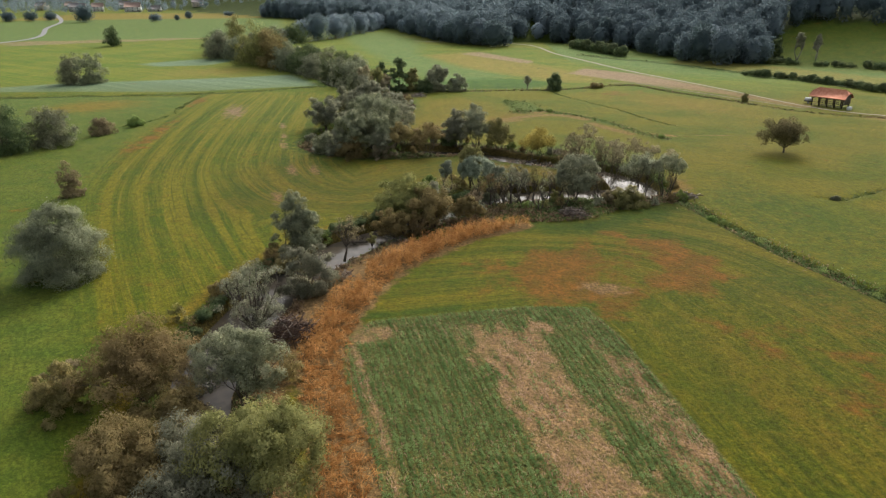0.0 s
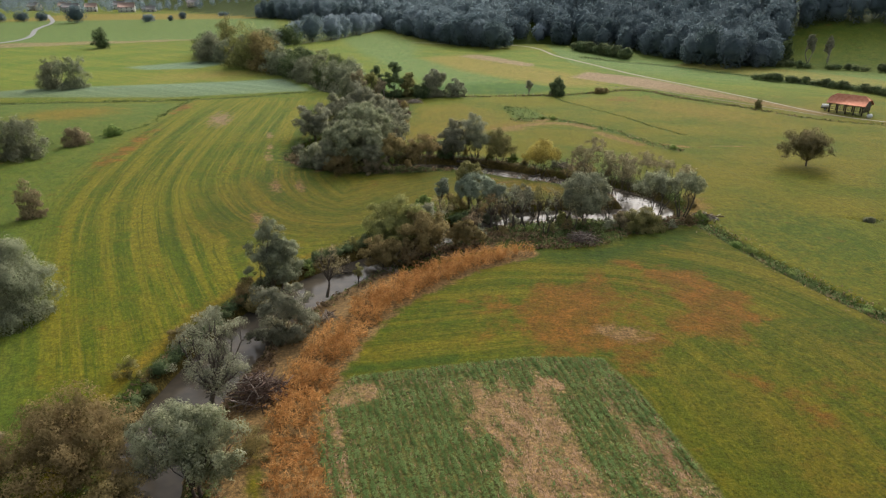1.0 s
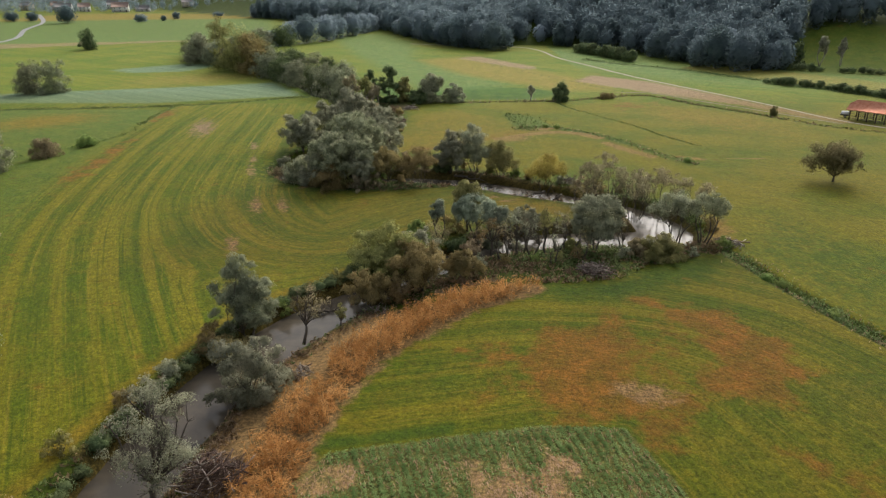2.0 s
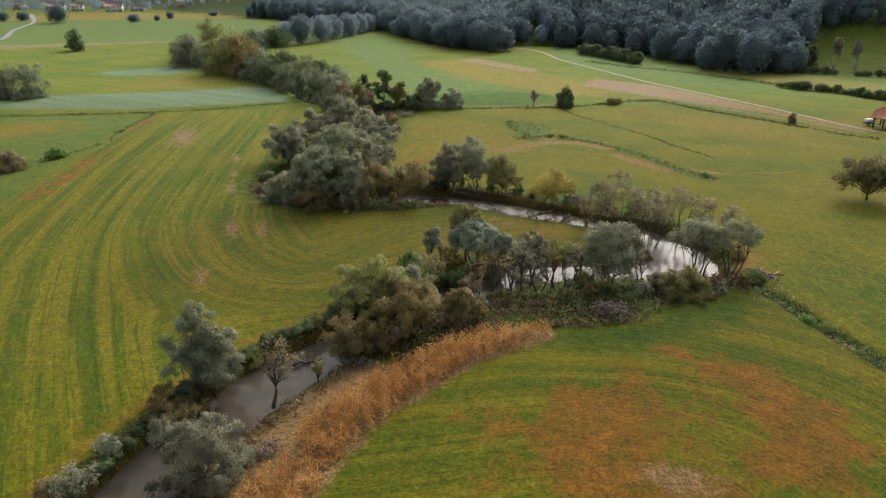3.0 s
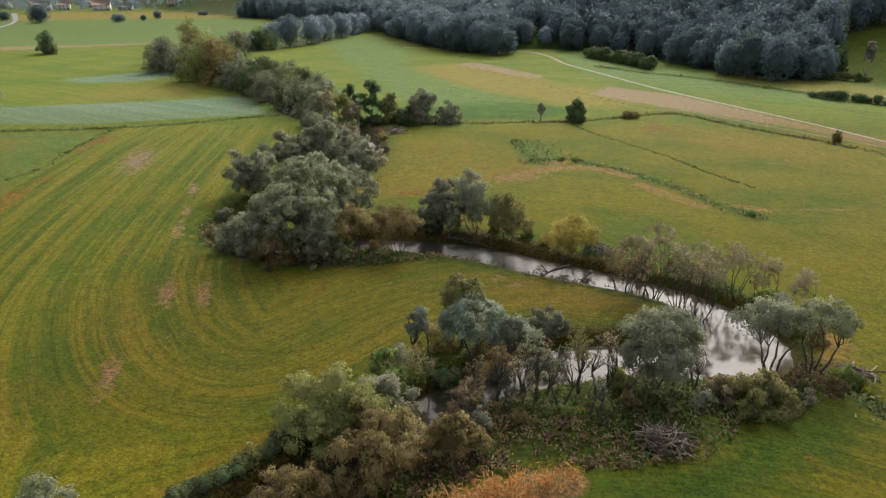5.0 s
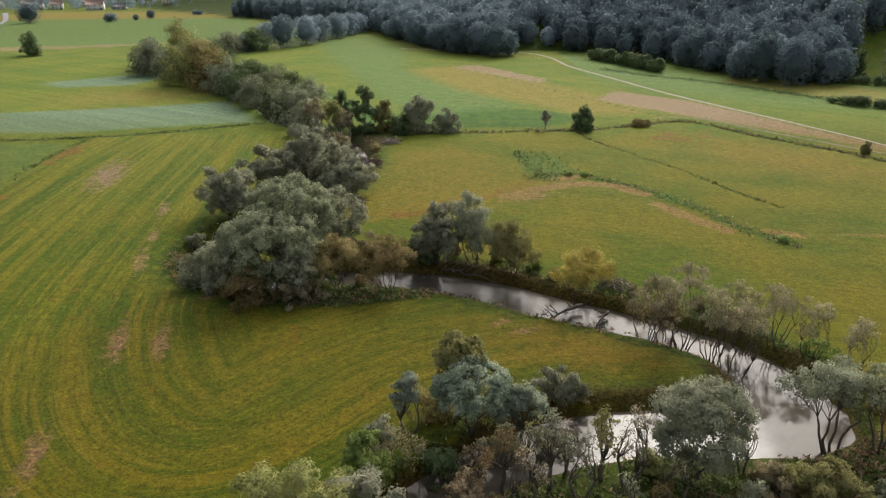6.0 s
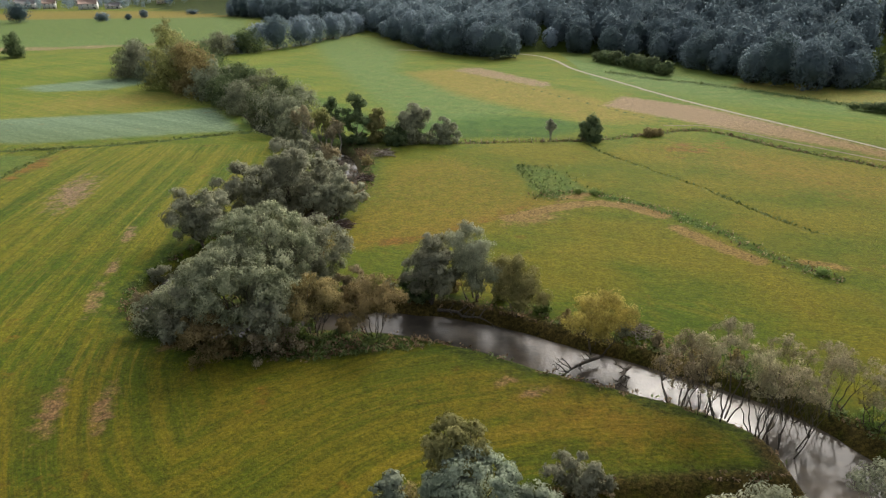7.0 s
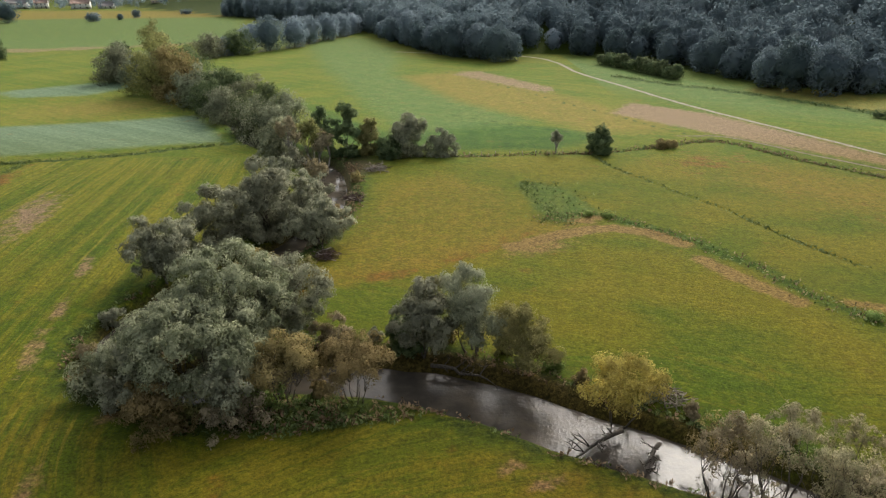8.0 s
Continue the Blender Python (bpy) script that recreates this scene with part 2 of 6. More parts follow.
def plain_material(name, c1, c2, scale=3.0, rough=0.85, bump=0.3, spec=0.2, vary=0.0):
    n = Nodes(name)
    f = n.ramp(n.noise(scale, 5), 0.3, 0.7)
    col = n.mix(f, c1, c2)
    if vary:
        col = n.mix(n.math("MULTIPLY", n.chance(), vary), col, tuple(v * 0.45 for v in c1))
    n.bump(n.noise(scale * 4, 4), bump, 0.03)
    return n.done(col, rough, spec)


# ---------------------------------------------------------------- materials
LEAF = {
    "silver": leaf_material("silver_willow_leaves", (0.180, 0.204, 0.112), (0.500, 0.519, 0.328)),
    "olive": leaf_material("olive_willow_leaves", (0.177, 0.177, 0.062), (0.400, 0.377, 0.151)),
    "green": leaf_material("green_leaves", (0.124, 0.185, 0.049), (0.326, 0.394, 0.119)),
    "brown": leaf_material("brown_autumn_leaves", (0.175, 0.14, 0.058), (0.385, 0.3, 0.135)),
    "grey": leaf_material("grey_olive_leaves", (0.188, 0.196, 0.125), (0.43, 0.432, 0.29)),
    "teal": leaf_material("blue_grey_willow_leaves", (0.199, 0.232, 0.160), (0.464, 0.508, 0.366)),
    "yellow": leaf_material("yellowing_leaves", (0.300, 0.246, 0.066), (0.700, 0.588, 0.156)),
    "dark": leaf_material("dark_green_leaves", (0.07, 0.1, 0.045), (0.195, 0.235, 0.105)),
    "red": leaf_material("reddish_brown_leaves", (0.195, 0.155, 0.088), (0.42, 0.34, 0.205)),
    "tawny": leaf_material("pale_tawny_willow_leaves", (0.235, 0.205, 0.118), (0.54, 0.47, 0.295)),
    "dusk": leaf_material("dusky_grey_green_leaves", (0.153, 0.167, 0.104), (0.359, 0.374, 0.237)),
    "oak": leaf_material("dark_oak_leaves", (0.150, 0.138, 0.060), (0.360, 0.312, 0.150)),
    # both woodland greens are paler and bluer: distance haze put into the leaf colour
    "forest": leaf_material("hazed_woodland_leaves", (0.122, 0.168, 0.178), (0.182, 0.236, 0.246), 0.55, 1.4, 0.075, 0.15),
    "far": leaf_material("hazed_distant_leaves", (0.225, 0.285, 0.31), (0.295, 0.362, 0.385), 0.55, 1.4, 0.06, 0.15),
}
BARK = plain_material("bark", (0.055, 0.045, 0.035), (0.14, 0.12, 0.095), 6.0, 0.95, 0.6)
PALE_BARK = plain_material("pale_bark", (0.22, 0.20, 0.17), (0.42, 0.39, 0.34), 5.0, 0.9, 0.5)
DEADWOOD = plain_material("grey_deadwood", (0.24, 0.20, 0.165), (0.50, 0.44, 0.37), 5.0, 0.9, 0.5, vary=0.7)
BRANCHWOOD = plain_material("brown_cut_branches", (0.13, 0.095, 0.075), (0.34, 0.265, 0.215), 5.0, 0.9, 0.5, vary=0.7)
REDWOOD = plain_material("reddish_brushwood", (0.07, 0.045, 0.035), (0.19, 0.13, 0.10), 5.0, 0.9, 0.5, vary=0.7)
CORN_M = leaf_material("dry_corn_leaves", (0.39, 0.195, 0.060), (0.74, 0.42, 0.150), 0.4)
CROP_M = leaf_material("green_crop_leaves", (0.098, 0.165, 0.046), (0.225, 0.310, 0.110), 0.4)
STRAW_M = leaf_material("straw", (0.29, 0.190, 0.100), (0.52, 0.36, 0.215), 0.1)
WEED_M = leaf_material("riverside_weeds", (0.085, 0.122, 0.04), (0.225, 0.265, 0.105), 0.35)
DRYWEED_M = leaf_material("withered_weeds", (0.155, 0.115, 0.065), (0.39, 0.29, 0.165), 0.3)
TILE = plain_material("red_roof_tiles", (0.54, 0.20, 0.115), (0.68, 0.31, 0.20), 1.2, 0.8, 0.4)
GREYROOF = plain_material("grey_roof_tiles", (0.16, 0.15, 0.15), (0.27, 0.25, 0.24), 1.2, 0.8, 0.4)
BOARDS = plain_material("weathered_boards", (0.10, 0.085, 0.07), (0.22, 0.19, 0.16), 3.0, 0.9, 0.4, vary=0.4)
BEAM = plain_material("dark_timber", (0.035, 0.028, 0.022), (0.09, 0.07, 0.055), 4.0, 0.9, 0.4)
RENDERED = plain_material("white_rendered_wall", (0.62, 0.60, 0.56), (0.78, 0.76, 0.72), 0.8, 0.9, 0.15)
CREAM = plain_material("cream_rendered_wall", (0.55, 0.46, 0.34), (0.68, 0.60, 0.47), 0.8, 0.9, 0.15)
FADED = plain_material("faded_brown_roof_tiles", (0.24, 0.165, 0.135), (0.36, 0.26, 0.215), 1.2, 0.85, 0.3)
WINDOW_M = plain_material("dark_window_glass", (0.03, 0.035, 0.04), (0.06, 0.065, 0.07), 0.5, 0.1, 0.0, 0.6)
WHITE_PAINT = plain_material("white_sheet", (0.66, 0.66, 0.66), (0.8, 0.8, 0.8), 1.0, 0.5, 0.1)
RUBBER = plain_material("rubber", (0.02, 0.02, 0.02), (0.035, 0.035, 0.035), 3.0, 0.9, 0.1)


def ground_material():
    n = Nodes("meadow_ground")
    fine = n.noise(2.6, 6, 0.72)
    tiny = n.noise(9.0, 4, 0.7)
    mid = n.noise(0.23, 4, 0.6)
    big = n.noise(0.045, 3, 0.55)
    rag = n.math("MULTIPLY_ADD", n.math("SUBTRACT", n.noise(0.55, 5, 0.68), 0.5), 1.5, 0.0)

    def zone(name, soft=0.18, ragged=1.0):
        v = n.math("ADD", n.attr(name), n.math("MULTIPLY", rag, ragged))
        return n.ramp(v, 0.5 - soft, 0.5 + soft)

    # meadow: green with yellowed patches, streaked along the mowing lines
    streak = n.noise(1.0, 4, 0.6, n.combine(n.math("MULTIPLY", n.attr("across"), 0.36), n.math("MULTIPLY", n.attr("along"), 0.010), 0.0))
    streak2 = n.noise(1.0, 3, 0.65, n.combine(n.math("MULTIPLY", n.attr("across"), 1.5), n.math("MULTIPLY", n.attr("along"), 0.022), 3.0))
    col = n.mix(n.ramp(big, 0.35, 0.65), (0.098, 0.147, 0.014), (0.158, 0.170, 0.019))
    col = n.mix(n.math("MULTIPLY", n.ramp(mid, 0.45, 0.72), 0.42), col, (0.21, 0.165, 0.028))
    amount = n.math("MULTIPLY", n.attr("striped"), 1.0)
    col = n.mix(n.math("MULTIPLY", n.ramp(streak, 0.48, 0.58), n.math("MULTIPLY", amount, 0.85)), col, (0.228, 0.202, 0.030))
    col = n.mix(n.math("MULTIPLY", n.ramp(streak, 0.47, 0.38), n.math("MULTIPLY", amount, 0.5)), col, (0.072, 0.118, 0.012))
    col = n.mix(n.math("MULTIPLY", n.ramp(streak2, 0.55, 0.68), n.math("MULTIPLY", amount, 0.75)), col, (0.27, 0.225, 0.06))
    col = n.mix(n.math("MULTIPLY", n.ramp(streak2, 0.45, 0.33), n.math("MULTIPLY", amount, 0.6)), col, (0.055, 0.092, 0.012))
    streak3 = n.noise(1.0, 5, 0.7, n.combine(n.math("MULTIPLY", n.attr("across"), 2.8), n.math("MULTIPLY", n.attr("along"), 0.5), 7.0))
    clump = n.noise(0.34, 5, 0.7)
    col = n.mix(n.math("MULTIPLY", n.ramp(clump, 0.52, 0.74), 0.5), col, (0.065, 0.125, 0.012))
    col = n.mix(n.math("MULTIPLY", n.ramp(clump, 0.46, 0.28), 0.34), col, (0.225, 0.18, 0.034))
    col = n.mix(n.math("MULTIPLY", n.attr("fresh"), 0.6), col, n.mix(n.ramp(big, 0.35, 0.6), (0.122, 0.152, 0.013), (0.222, 0.182, 0.022)))
    # cooler, paler and lusher fields
    col = n.mix(zone("lush", 0.4), col, n.mix(n.ramp(mid, 0.3, 0.7), (0.052, 0.105, 0.018), (0.085, 0.14, 0.022)))
    col = n.mix(zone("cool", 0.45, 0.5), col, n.mix(n.ramp(mid, 0.3, 0.7), (0.105, 0.165, 0.045), (0.155, 0.19, 0.058)))
    col = n.mix(zone("pale", 0.3, 0.6), col, n.mix(n.ramp(streak, 0.35, 0.65), (0.142, 0.185, 0.115), (0.178, 0.222, 0.145)))
    col = n.mix(zone("gold", 0.45), col, n.mix(n.ramp(mid, 0.3, 0.7), (0.205, 0.165, 0.030), (0.27, 0.185, 0.045)))
    blotch = n.math("MULTIPLY_ADD", n.math("SUBTRACT", n.noise(0.16, 5, 0.62), 0.5), 2.6, n.math("ADD", n.attr("dry"), n.math("MULTIPLY", rag, 0.7)))
    col = n.mix(n.ramp(blotch, 0.28, 0.86), col, n.mix(n.ramp(n.noise(0.3, 5, 0.7), 0.3, 0.7), (0.165, 0.115, 0.028), (0.30, 0.138, 0.05)))
    col = n.mix(zone("weed", 0.2), col, n.mix(n.ramp(fine, 0.3, 0.7), (0.035, 0.06, 0.015), (0.085, 0.12, 0.03)))
    col = n.mix(zone("crop", 0.12, 0.35), col, n.mix(n.ramp(fine, 0.3, 0.7), (0.11, 0.140, 0.095), (0.23, 0.22, 0.16)))
    col = n.mix(zone("stubble", 0.25, 0.9), col, n.mix(n.ramp(fine, 0.3, 0.7), (0.27, 0.182, 0.21), (0.54, 0.365, 0.42)))
    col = n.mix(zone("straw", 0.22, 0.9), col, n.mix(n.ramp(fine, 0.3, 0.7), (0.215, 0.138, 0.15), (0.40, 0.265, 0.29)))
    col = n.mix(zone("soil", 0.3), col, n.mix(n.ramp(fine, 0.3, 0.7), (0.215, 0.128, 0.078), (0.355, 0.235, 0.155)))
    col = n.mix(zone("mud", 0.3, 0.6), col, n.mix(n.ramp(fine, 0.3, 0.7), (0.05, 0.04, 0.026), (0.14, 0.105, 0.07)))
    col = n.mix(1.0, col, (0.632, 0.632, 0.240), "MULTIPLY")
    # browner nearer grass, with lens vignetting put in as a darker colour
    col = n.mix(n.attr("vignette_dim"), col, n.mix(1.0, col, (0.86, 0.78, 0.86), "MULTIPLY"))
    # the far fields' paler sward, with bluish haze put into the colour
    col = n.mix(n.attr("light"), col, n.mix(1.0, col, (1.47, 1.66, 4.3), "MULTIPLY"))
    # blade-scale breakup
    col = n.mix(1.0, col, n.mix(n.ramp(fine, 0.25, 0.75), (0.56, 0.60, 0.56), (1.46, 1.39, 1.35)), "MULTIPLY")
    col = n.mix(n.ramp(amount, 0.0, 0.9, 0.45, 1.0), col, n.mix(1.0, col, n.mix(n.ramp(streak3, 0.3, 0.7), (0.80, 0.83, 0.80), (1.22, 1.19, 1.17)), "MULTIPLY"))
    col = n.mix(1.0, col, n.mix(n.ramp(tiny, 0.25, 0.75), (0.62, 0.65, 0.62), (1.36, 1.33, 1.3)), "MULTIPLY")
    col = n.mix(1.0, col, n.mix(n.ramp(n.noise(0.85, 6, 0.7), 0.3, 0.7), (0.78, 0.80, 0.78), (1.2, 1.2, 1.2)), "MULTIPLY")
    n.bsdf.inputs["Sheen Weight"].default_value = 0.03
    n.bsdf.inputs["Sheen Roughness"].default_value = 0.45
    n.bsdf.inputs["Sheen Tint"].default_value = (0.85, 0.95, 0.8, 1)
    n.bump(n.math("ADD", n.math("MULTIPLY", fine, 1.0), n.math("MULTIPLY", tiny, 0.5)), 0.6, 0.16)
    return n.done(col, 0.95, 0.1)


def water_material():
    n = Nodes("river_water")
    rip = n.noise(1.6, 4, 0.6)
    calm = n.ramp(n.noise(0.09, 2), 0.42, 0.62)
    riffle = n.math("MULTIPLY", n.attr("riffle"), n.noise(2.6, 3, 0.6))
    n.bump(n.math("ADD", n.math("ADD", n.math("MULTIPLY", rip, calm), n.math("MULTIPLY", rip, 0.3)), n.math("MULTIPLY", riffle, 9.0)), 0.10, 0.08)
    n.bsdf.inputs["IOR"].default_value = 1.33
    return n.done(n.mix(n.ramp(n.noise(0.3, 3), 0.35, 0.65), (0.052, 0.046, 0.036), (0.085, 0.070, 0.052)), 0.05, 0.21)


# ---------------------------------------------------------------- mesh helpers
def mesh_of(name, verts, faces, mat, smooth=False, normals=None):
    me = bpy.data.meshes.new(name)
    v = np.asarray(verts, np.float32).reshape(-1, 3)
    me.vertices.add(len(v))
    me.vertices.foreach_set("co", v.ravel())
    if isinstance(faces, np.ndarray):
        flat, sizes = faces.ravel(), np.full(len(faces), faces.shape[1])
    else:
        flat = np.fromiter((i for f in faces for i in f), int)
        sizes = np.fromiter((len(f) for f in faces), int)
    me.loops.add(len(flat))
    me.loops.foreach_set("vertex_index", flat.astype(np.int32))
    me.polygons.add(len(sizes))
    me.polygons.foreach_set("loop_start", np.concatenate([[0], np.cumsum(sizes)[:-1]]).astype(np.int32))
    me.polygons.foreach_set("loop_total", sizes.astype(np.int32))
    me.update(calc_edges=True)
    if smooth:
        me.polygons.foreach_set("use_smooth", np.ones(len(sizes), bool))
    if normals is not None:
        # leaves shade as the rounded clump they belong to
        at = me.attributes.new("custom_normal", "FLOAT_VECTOR", "POINT")
        at.data.foreach_set("vector", np.ascontiguousarray(normals, np.float32).ravel())
    me.materials.append(mat)
    return me


def part_of(name, me, parent, label=""):
    ob = new(name, me)
    ob.parent = parent
    return tagged(ob, label)


def thing(name, at, label, category, group=""):
    ob = new(name)
    ob.empty_display_size = 0.2
    ob.matrix_world = at
    return tagged(ob, label, category, group)


class Build:
    """Verts and faces piled up before they become one mesh."""

    def __init__(self):
        self.v, self.f = [], []

    def tube(self, pts, radii, sides=6):
        pts = [Vector(p) for p in pts]
        base = len(self.v)
        for i, p in enumerate(pts):
            d = (pts[min(i + 1, len(pts) - 1)] - pts[max(i - 1, 0)]).normalized()
            a = d.orthogonal().normalized() if i == 0 else (a - d * a.dot(d)).normalized()
            b = d.cross(a)
            for k in range(sides):
                w = 2 * math.pi * k / sides
                self.v.append(p + (a * math.cos(w) + b * math.sin(w)) * radii[i])
        for i in range(len(pts) - 1):
            for k in range(sides):
                o, k2 = base + i * sides, (k + 1) % sides
                self.f.append((o + k, o + k2, o + sides + k2, o + sides + k))
        self.f.append(tuple(base + k for k in reversed(range(sides))))
        self.f.append(tuple(base + (len(pts) - 1) * sides + k for k in range(sides)))
        return self

    def box(self, size, at=(0, 0, 0), turn=(0, 0, 0), taper=1.0):
        m = pose(*at, *turn)
        o = len(self.v)
        for z in (-0.5, 0.5):
            t = taper if z > 0 else 1.0
            for x, y in ((-0.5, -0.5), (0.5, -0.5), (0.5, 0.5), (-0.5, 0.5)):
                self.v.append(m @ Vector((x * size[0] * t, y * size[1] * t, z * size[2])))
        self.f += [(o + 3, o + 2, o + 1, o), (o + 4, o + 5, o + 6, o + 7)] + [(o + k, o + (k + 1) % 4, o + 4 + (k + 1) % 4, o + 4 + k) for k in range(4)]
        return self

    def mesh(self, name, mat, smooth=True):
        return mesh_of(name, [tuple(p) for p in self.v], self.f, mat, smooth)


def leaf_quads(rng, centre, normal, axis, length, width):
    """Kite-shaped sprays: one bent quad each."""
    n = len(centre)
    axis = axis - normal * np.sum(axis * normal, 1, keepdims=True)
    axis /= np.linalg.norm(axis, axis=1, keepdims=True) + 1e-9
    side = np.cross(normal, axis)
    ln, wd = (length * rng.uniform(0.6, 1.3, n))[:, None], (width * rng.uniform(0.6, 1.3, n))[:, None]
    bend = normal * ln * rng.uniform(-0.2, 0.2, (n, 1))
    q = np.stack([centre - axis * ln * 0.5, centre - side * wd * 0.5 + bend, centre + axis * ln * 0.5, centre + side * wd * 0.5 + bend], 1)
    return q.reshape(-1, 3)


def leaf_sprays(rng, centre, normal, axis, length, width):
    """Slim pointed sprays of leaves: one triangle each."""
    n = len(centre)
    axis = axis - normal * np.sum(axis * normal, 1, keepdims=True)
    axis /= np.linalg.norm(axis, axis=1, keepdims=True) + 1e-9
    side = np.cross(axis, normal)
    ln, wd = (length * rng.uniform(0.6, 1.35, n))[:, None], (width * rng.uniform(0.6, 1.35, n))[:, None]
    q = np.stack([centre - axis * ln * 0.5 - side * wd * 0.5, centre - axis * ln * 0.4 + side * wd * 0.5, centre + axis * ln * 0.5], 1)
    return q.reshape(-1, 3)


def tri_faces(n):
    return np.arange(n * 3).reshape(n, 3)


def toward(*vs):
    v = sum(vs)
    return v / (np.linalg.norm(v, axis=1, keepdims=True) + 1e-9)


def quad_faces(n):
    return np.arange(n * 4).reshape(n, 4)


def unit(rng, n):
    v = rng.normal(size=(n, 3))
    return v / np.linalg.norm(v, axis=1, keepdims=True)


def bowed(rng, a, b, n=5, bulge=0.12):
    """A wandering limb from a to b."""
    a, b = np.array(a, float), np.array(b, float)
    ln = np.linalg.norm(b - a)
    off = rng.normal(size=3) * bulge * ln
    off[2] = abs(off[2]) * 0.6 if b[2] > a[2] + 0.3 * ln else off[2] * 0.5
    return [tuple(a + (b - a) * u + off * 4 * u * (1 - u) * 0.5 + rng.normal(size=3) * 0.02 * ln * (0 < u < 1)) for u in np.linspace(0, 1, n)]


# ---------------------------------------------------------------- trees
def tree(name, x, y, h, w, leaf="olive", label="", seed=1, lobes=14, leaves=6000, low=0.25, stems=2, spread=0.12, size=0.42, bark=None, lean=(0, 0),
         group="riverside trees", category="tree", domes=0, flat=1.0, twigs=4, fill=1.0, lobe=0.15, z=None, turn=0.0, fork_at=None):
    """A broadleaf tree or shrub: stems, limbs that reach into each lobe of the crown, and the leaves of the lobes. w: crown width; low: crown's foot as a share of h."""
    rng = np.random.default_rng(seed)
    bark = bark or BARK
    base = gz(x, y) - 0.1 if z is None else z
    top = thing(name, pose(x, y, base, 0, 0, turn), label, category, group)
    rl = min(w * lobe, h * 0.4)
    vase = low >= 0.35 or fork_at is not None
    domes = domes or (2 if w < 4 else 3 if w < 6.5 else 5 if w < 11 else 7)
    cs, rs = [], []
    a0 = rng.uniform(0, 6.28)
    for k in range(domes):
        az = a0 + 2 * math.pi * k / max(domes - 1, 1) + rng.normal() * 0.25
        out = 0.0 if k == 0 else w * 0.26 * rng.uniform(0.75, 1.25)
        hs = h if k == 0 else h * rng.uniform(0.68, 0.97)
        ws = w * (0.95 if domes == 1 else rng.uniform(0.34, 0.46) if vase else rng.uniform(0.46, 0.62))
        lo = h * (low + (rng.uniform(0.05, 0.25) if vase else rng.uniform(-0.02, 0.06)))
        lo = max(min(lo, hs - 0.35 * h), 0.0)
        if low < 0.07:
            # bushes rest on the ground, widest below
            lo = -0.4 * hs
        mid, half = (hs + lo) / 2, (hs - lo) / 2
        n = max(3, lobes // domes + (2 if k == 0 else 0))
        for i in range(n):
            el = math.asin(1 - (1.95 if low < 0.2 else 1.72) * (i + 0.5) / n) + rng.normal() * 0.15
            aw = i * 2.39996 + k + rng.normal() * 0.3
            r = rl * rng.uniform(0.6, 1.2)
            c = np.array([math.cos(az) * out + math.cos(el) * math.cos(aw) * max(ws / 2 - r * 0.5, 0.2), (math.sin(az) * out + math.cos(el) * math.sin(aw) * max(ws / 2 - r * 0.5, 0.2)) * flat,
                          max(mid + math.sin(el) * max(half - r * 0.6, 0.2), r * 0.35)])
            c[:2] += np.array(lean) * (c[2] / h)
            cs.append(c), rs.append(r)
    if not vase:
        cs.append(np.array([lean[0] * 0.4, lean[1] * 0.4, h * (low + (1 - low) * 0.42)])), rs.append(0.34 * min(w, h * (1 - low)))
    # stems and limbs
    fork = []
    for s in range(stems):
        a = 2 * math.pi * s / stems + rng.uniform(0, 1)
        foot = (math.cos(a) * spread * (stems > 1), math.sin(a) * spread * (stems > 1), -0.1)
        fz = h * (fork_at or max(low * 0.9, 0.12)) * rng.uniform(0.8, 1.2)
        tip = (foot[0] + math.cos(a) * fz * 0.35 * (stems > 1) + lean[0] * 0.35, foot[1] + math.sin(a) * fz * 0.35 * (stems > 1) + lean[1] * 0.35, fz)
        r0 = (0.018 * h + 0.05) / math.sqrt(max(stems, 1)) * (0.85 if stems > 4 else 1.3)
        pts = bowed(rng, foot, tip, 5, 0.10)
        part_of("trunk", Build().tube(pts, np.linspace(r0, r0 * 0.62, 5), 7).mesh("trunk", bark), top)
        fork.append((np.array(tip), r0 * 0.6, pts))
    for c, r in zip(cs, rs):
        if rng.random() < (0.15 if vase else 0.6 if c[2] > h * 0.35 else 0.9):
            continue
        f = min(fork, key=lambda q: np.linalg.norm(q[0][:2] - c[:2]) + rng.uniform(0, 0.4))
        b = Build()
        start = f[0] if c[2] > f[0][2] else np.array(f[2][3])
        main = bowed(rng, start, c, 6, 0.14)
        r0 = f[1] * rng.uniform(0.5, 0.75)
        b.tube(main, np.linspace(r0, r0 * 0.3, 6), 5)
        for k in range(twigs):
            d = unit(rng, 1)[0]
            d[2] = abs(d[2]) * 0.9
            a = np.array(main[rng.integers(3, 6)])
            b.tube(bowed(rng, a, a + d * r * rng.uniform(0.6, 1.0), 4, 0.1), np.linspace(r0 * 0.3, r0 * 0.08, 4), 3)
        part_of("limb", b.mesh("limb", bark), top)
    # leaves: each lobe of the crown carries tufts, each tuft its sprays
    area = np.array(rs) ** 2
    if not vase:
        area[-1] = area[:-1].sum() * 0.12
    counts = (leaves * 1.75 * area / area.sum()).astype(int)
    heart = np.array([lean[0] * 0.5, lean[1] * 0.5, h * (low + 0.9) / 2])
    q, soft = [], []
    for c, r, m in zip(cs, rs, counts):
        if m < 1:
            continue
        tufts = max(4, min(11, m // 14))
        td_ = unit(rng, tufts)
        td_[:, 2] = np.where((td_[:, 2] < -0.25) & (rng.random(tufts) < 0.8), -td_[:, 2], td_[:, 2])
        tr_ = r * rng.uniform(0.30, 0.52, tufts)
        which = rng.integers(0, tufts, m)
        d, e, rad = td_[which], unit(rng, m), tr_[which]
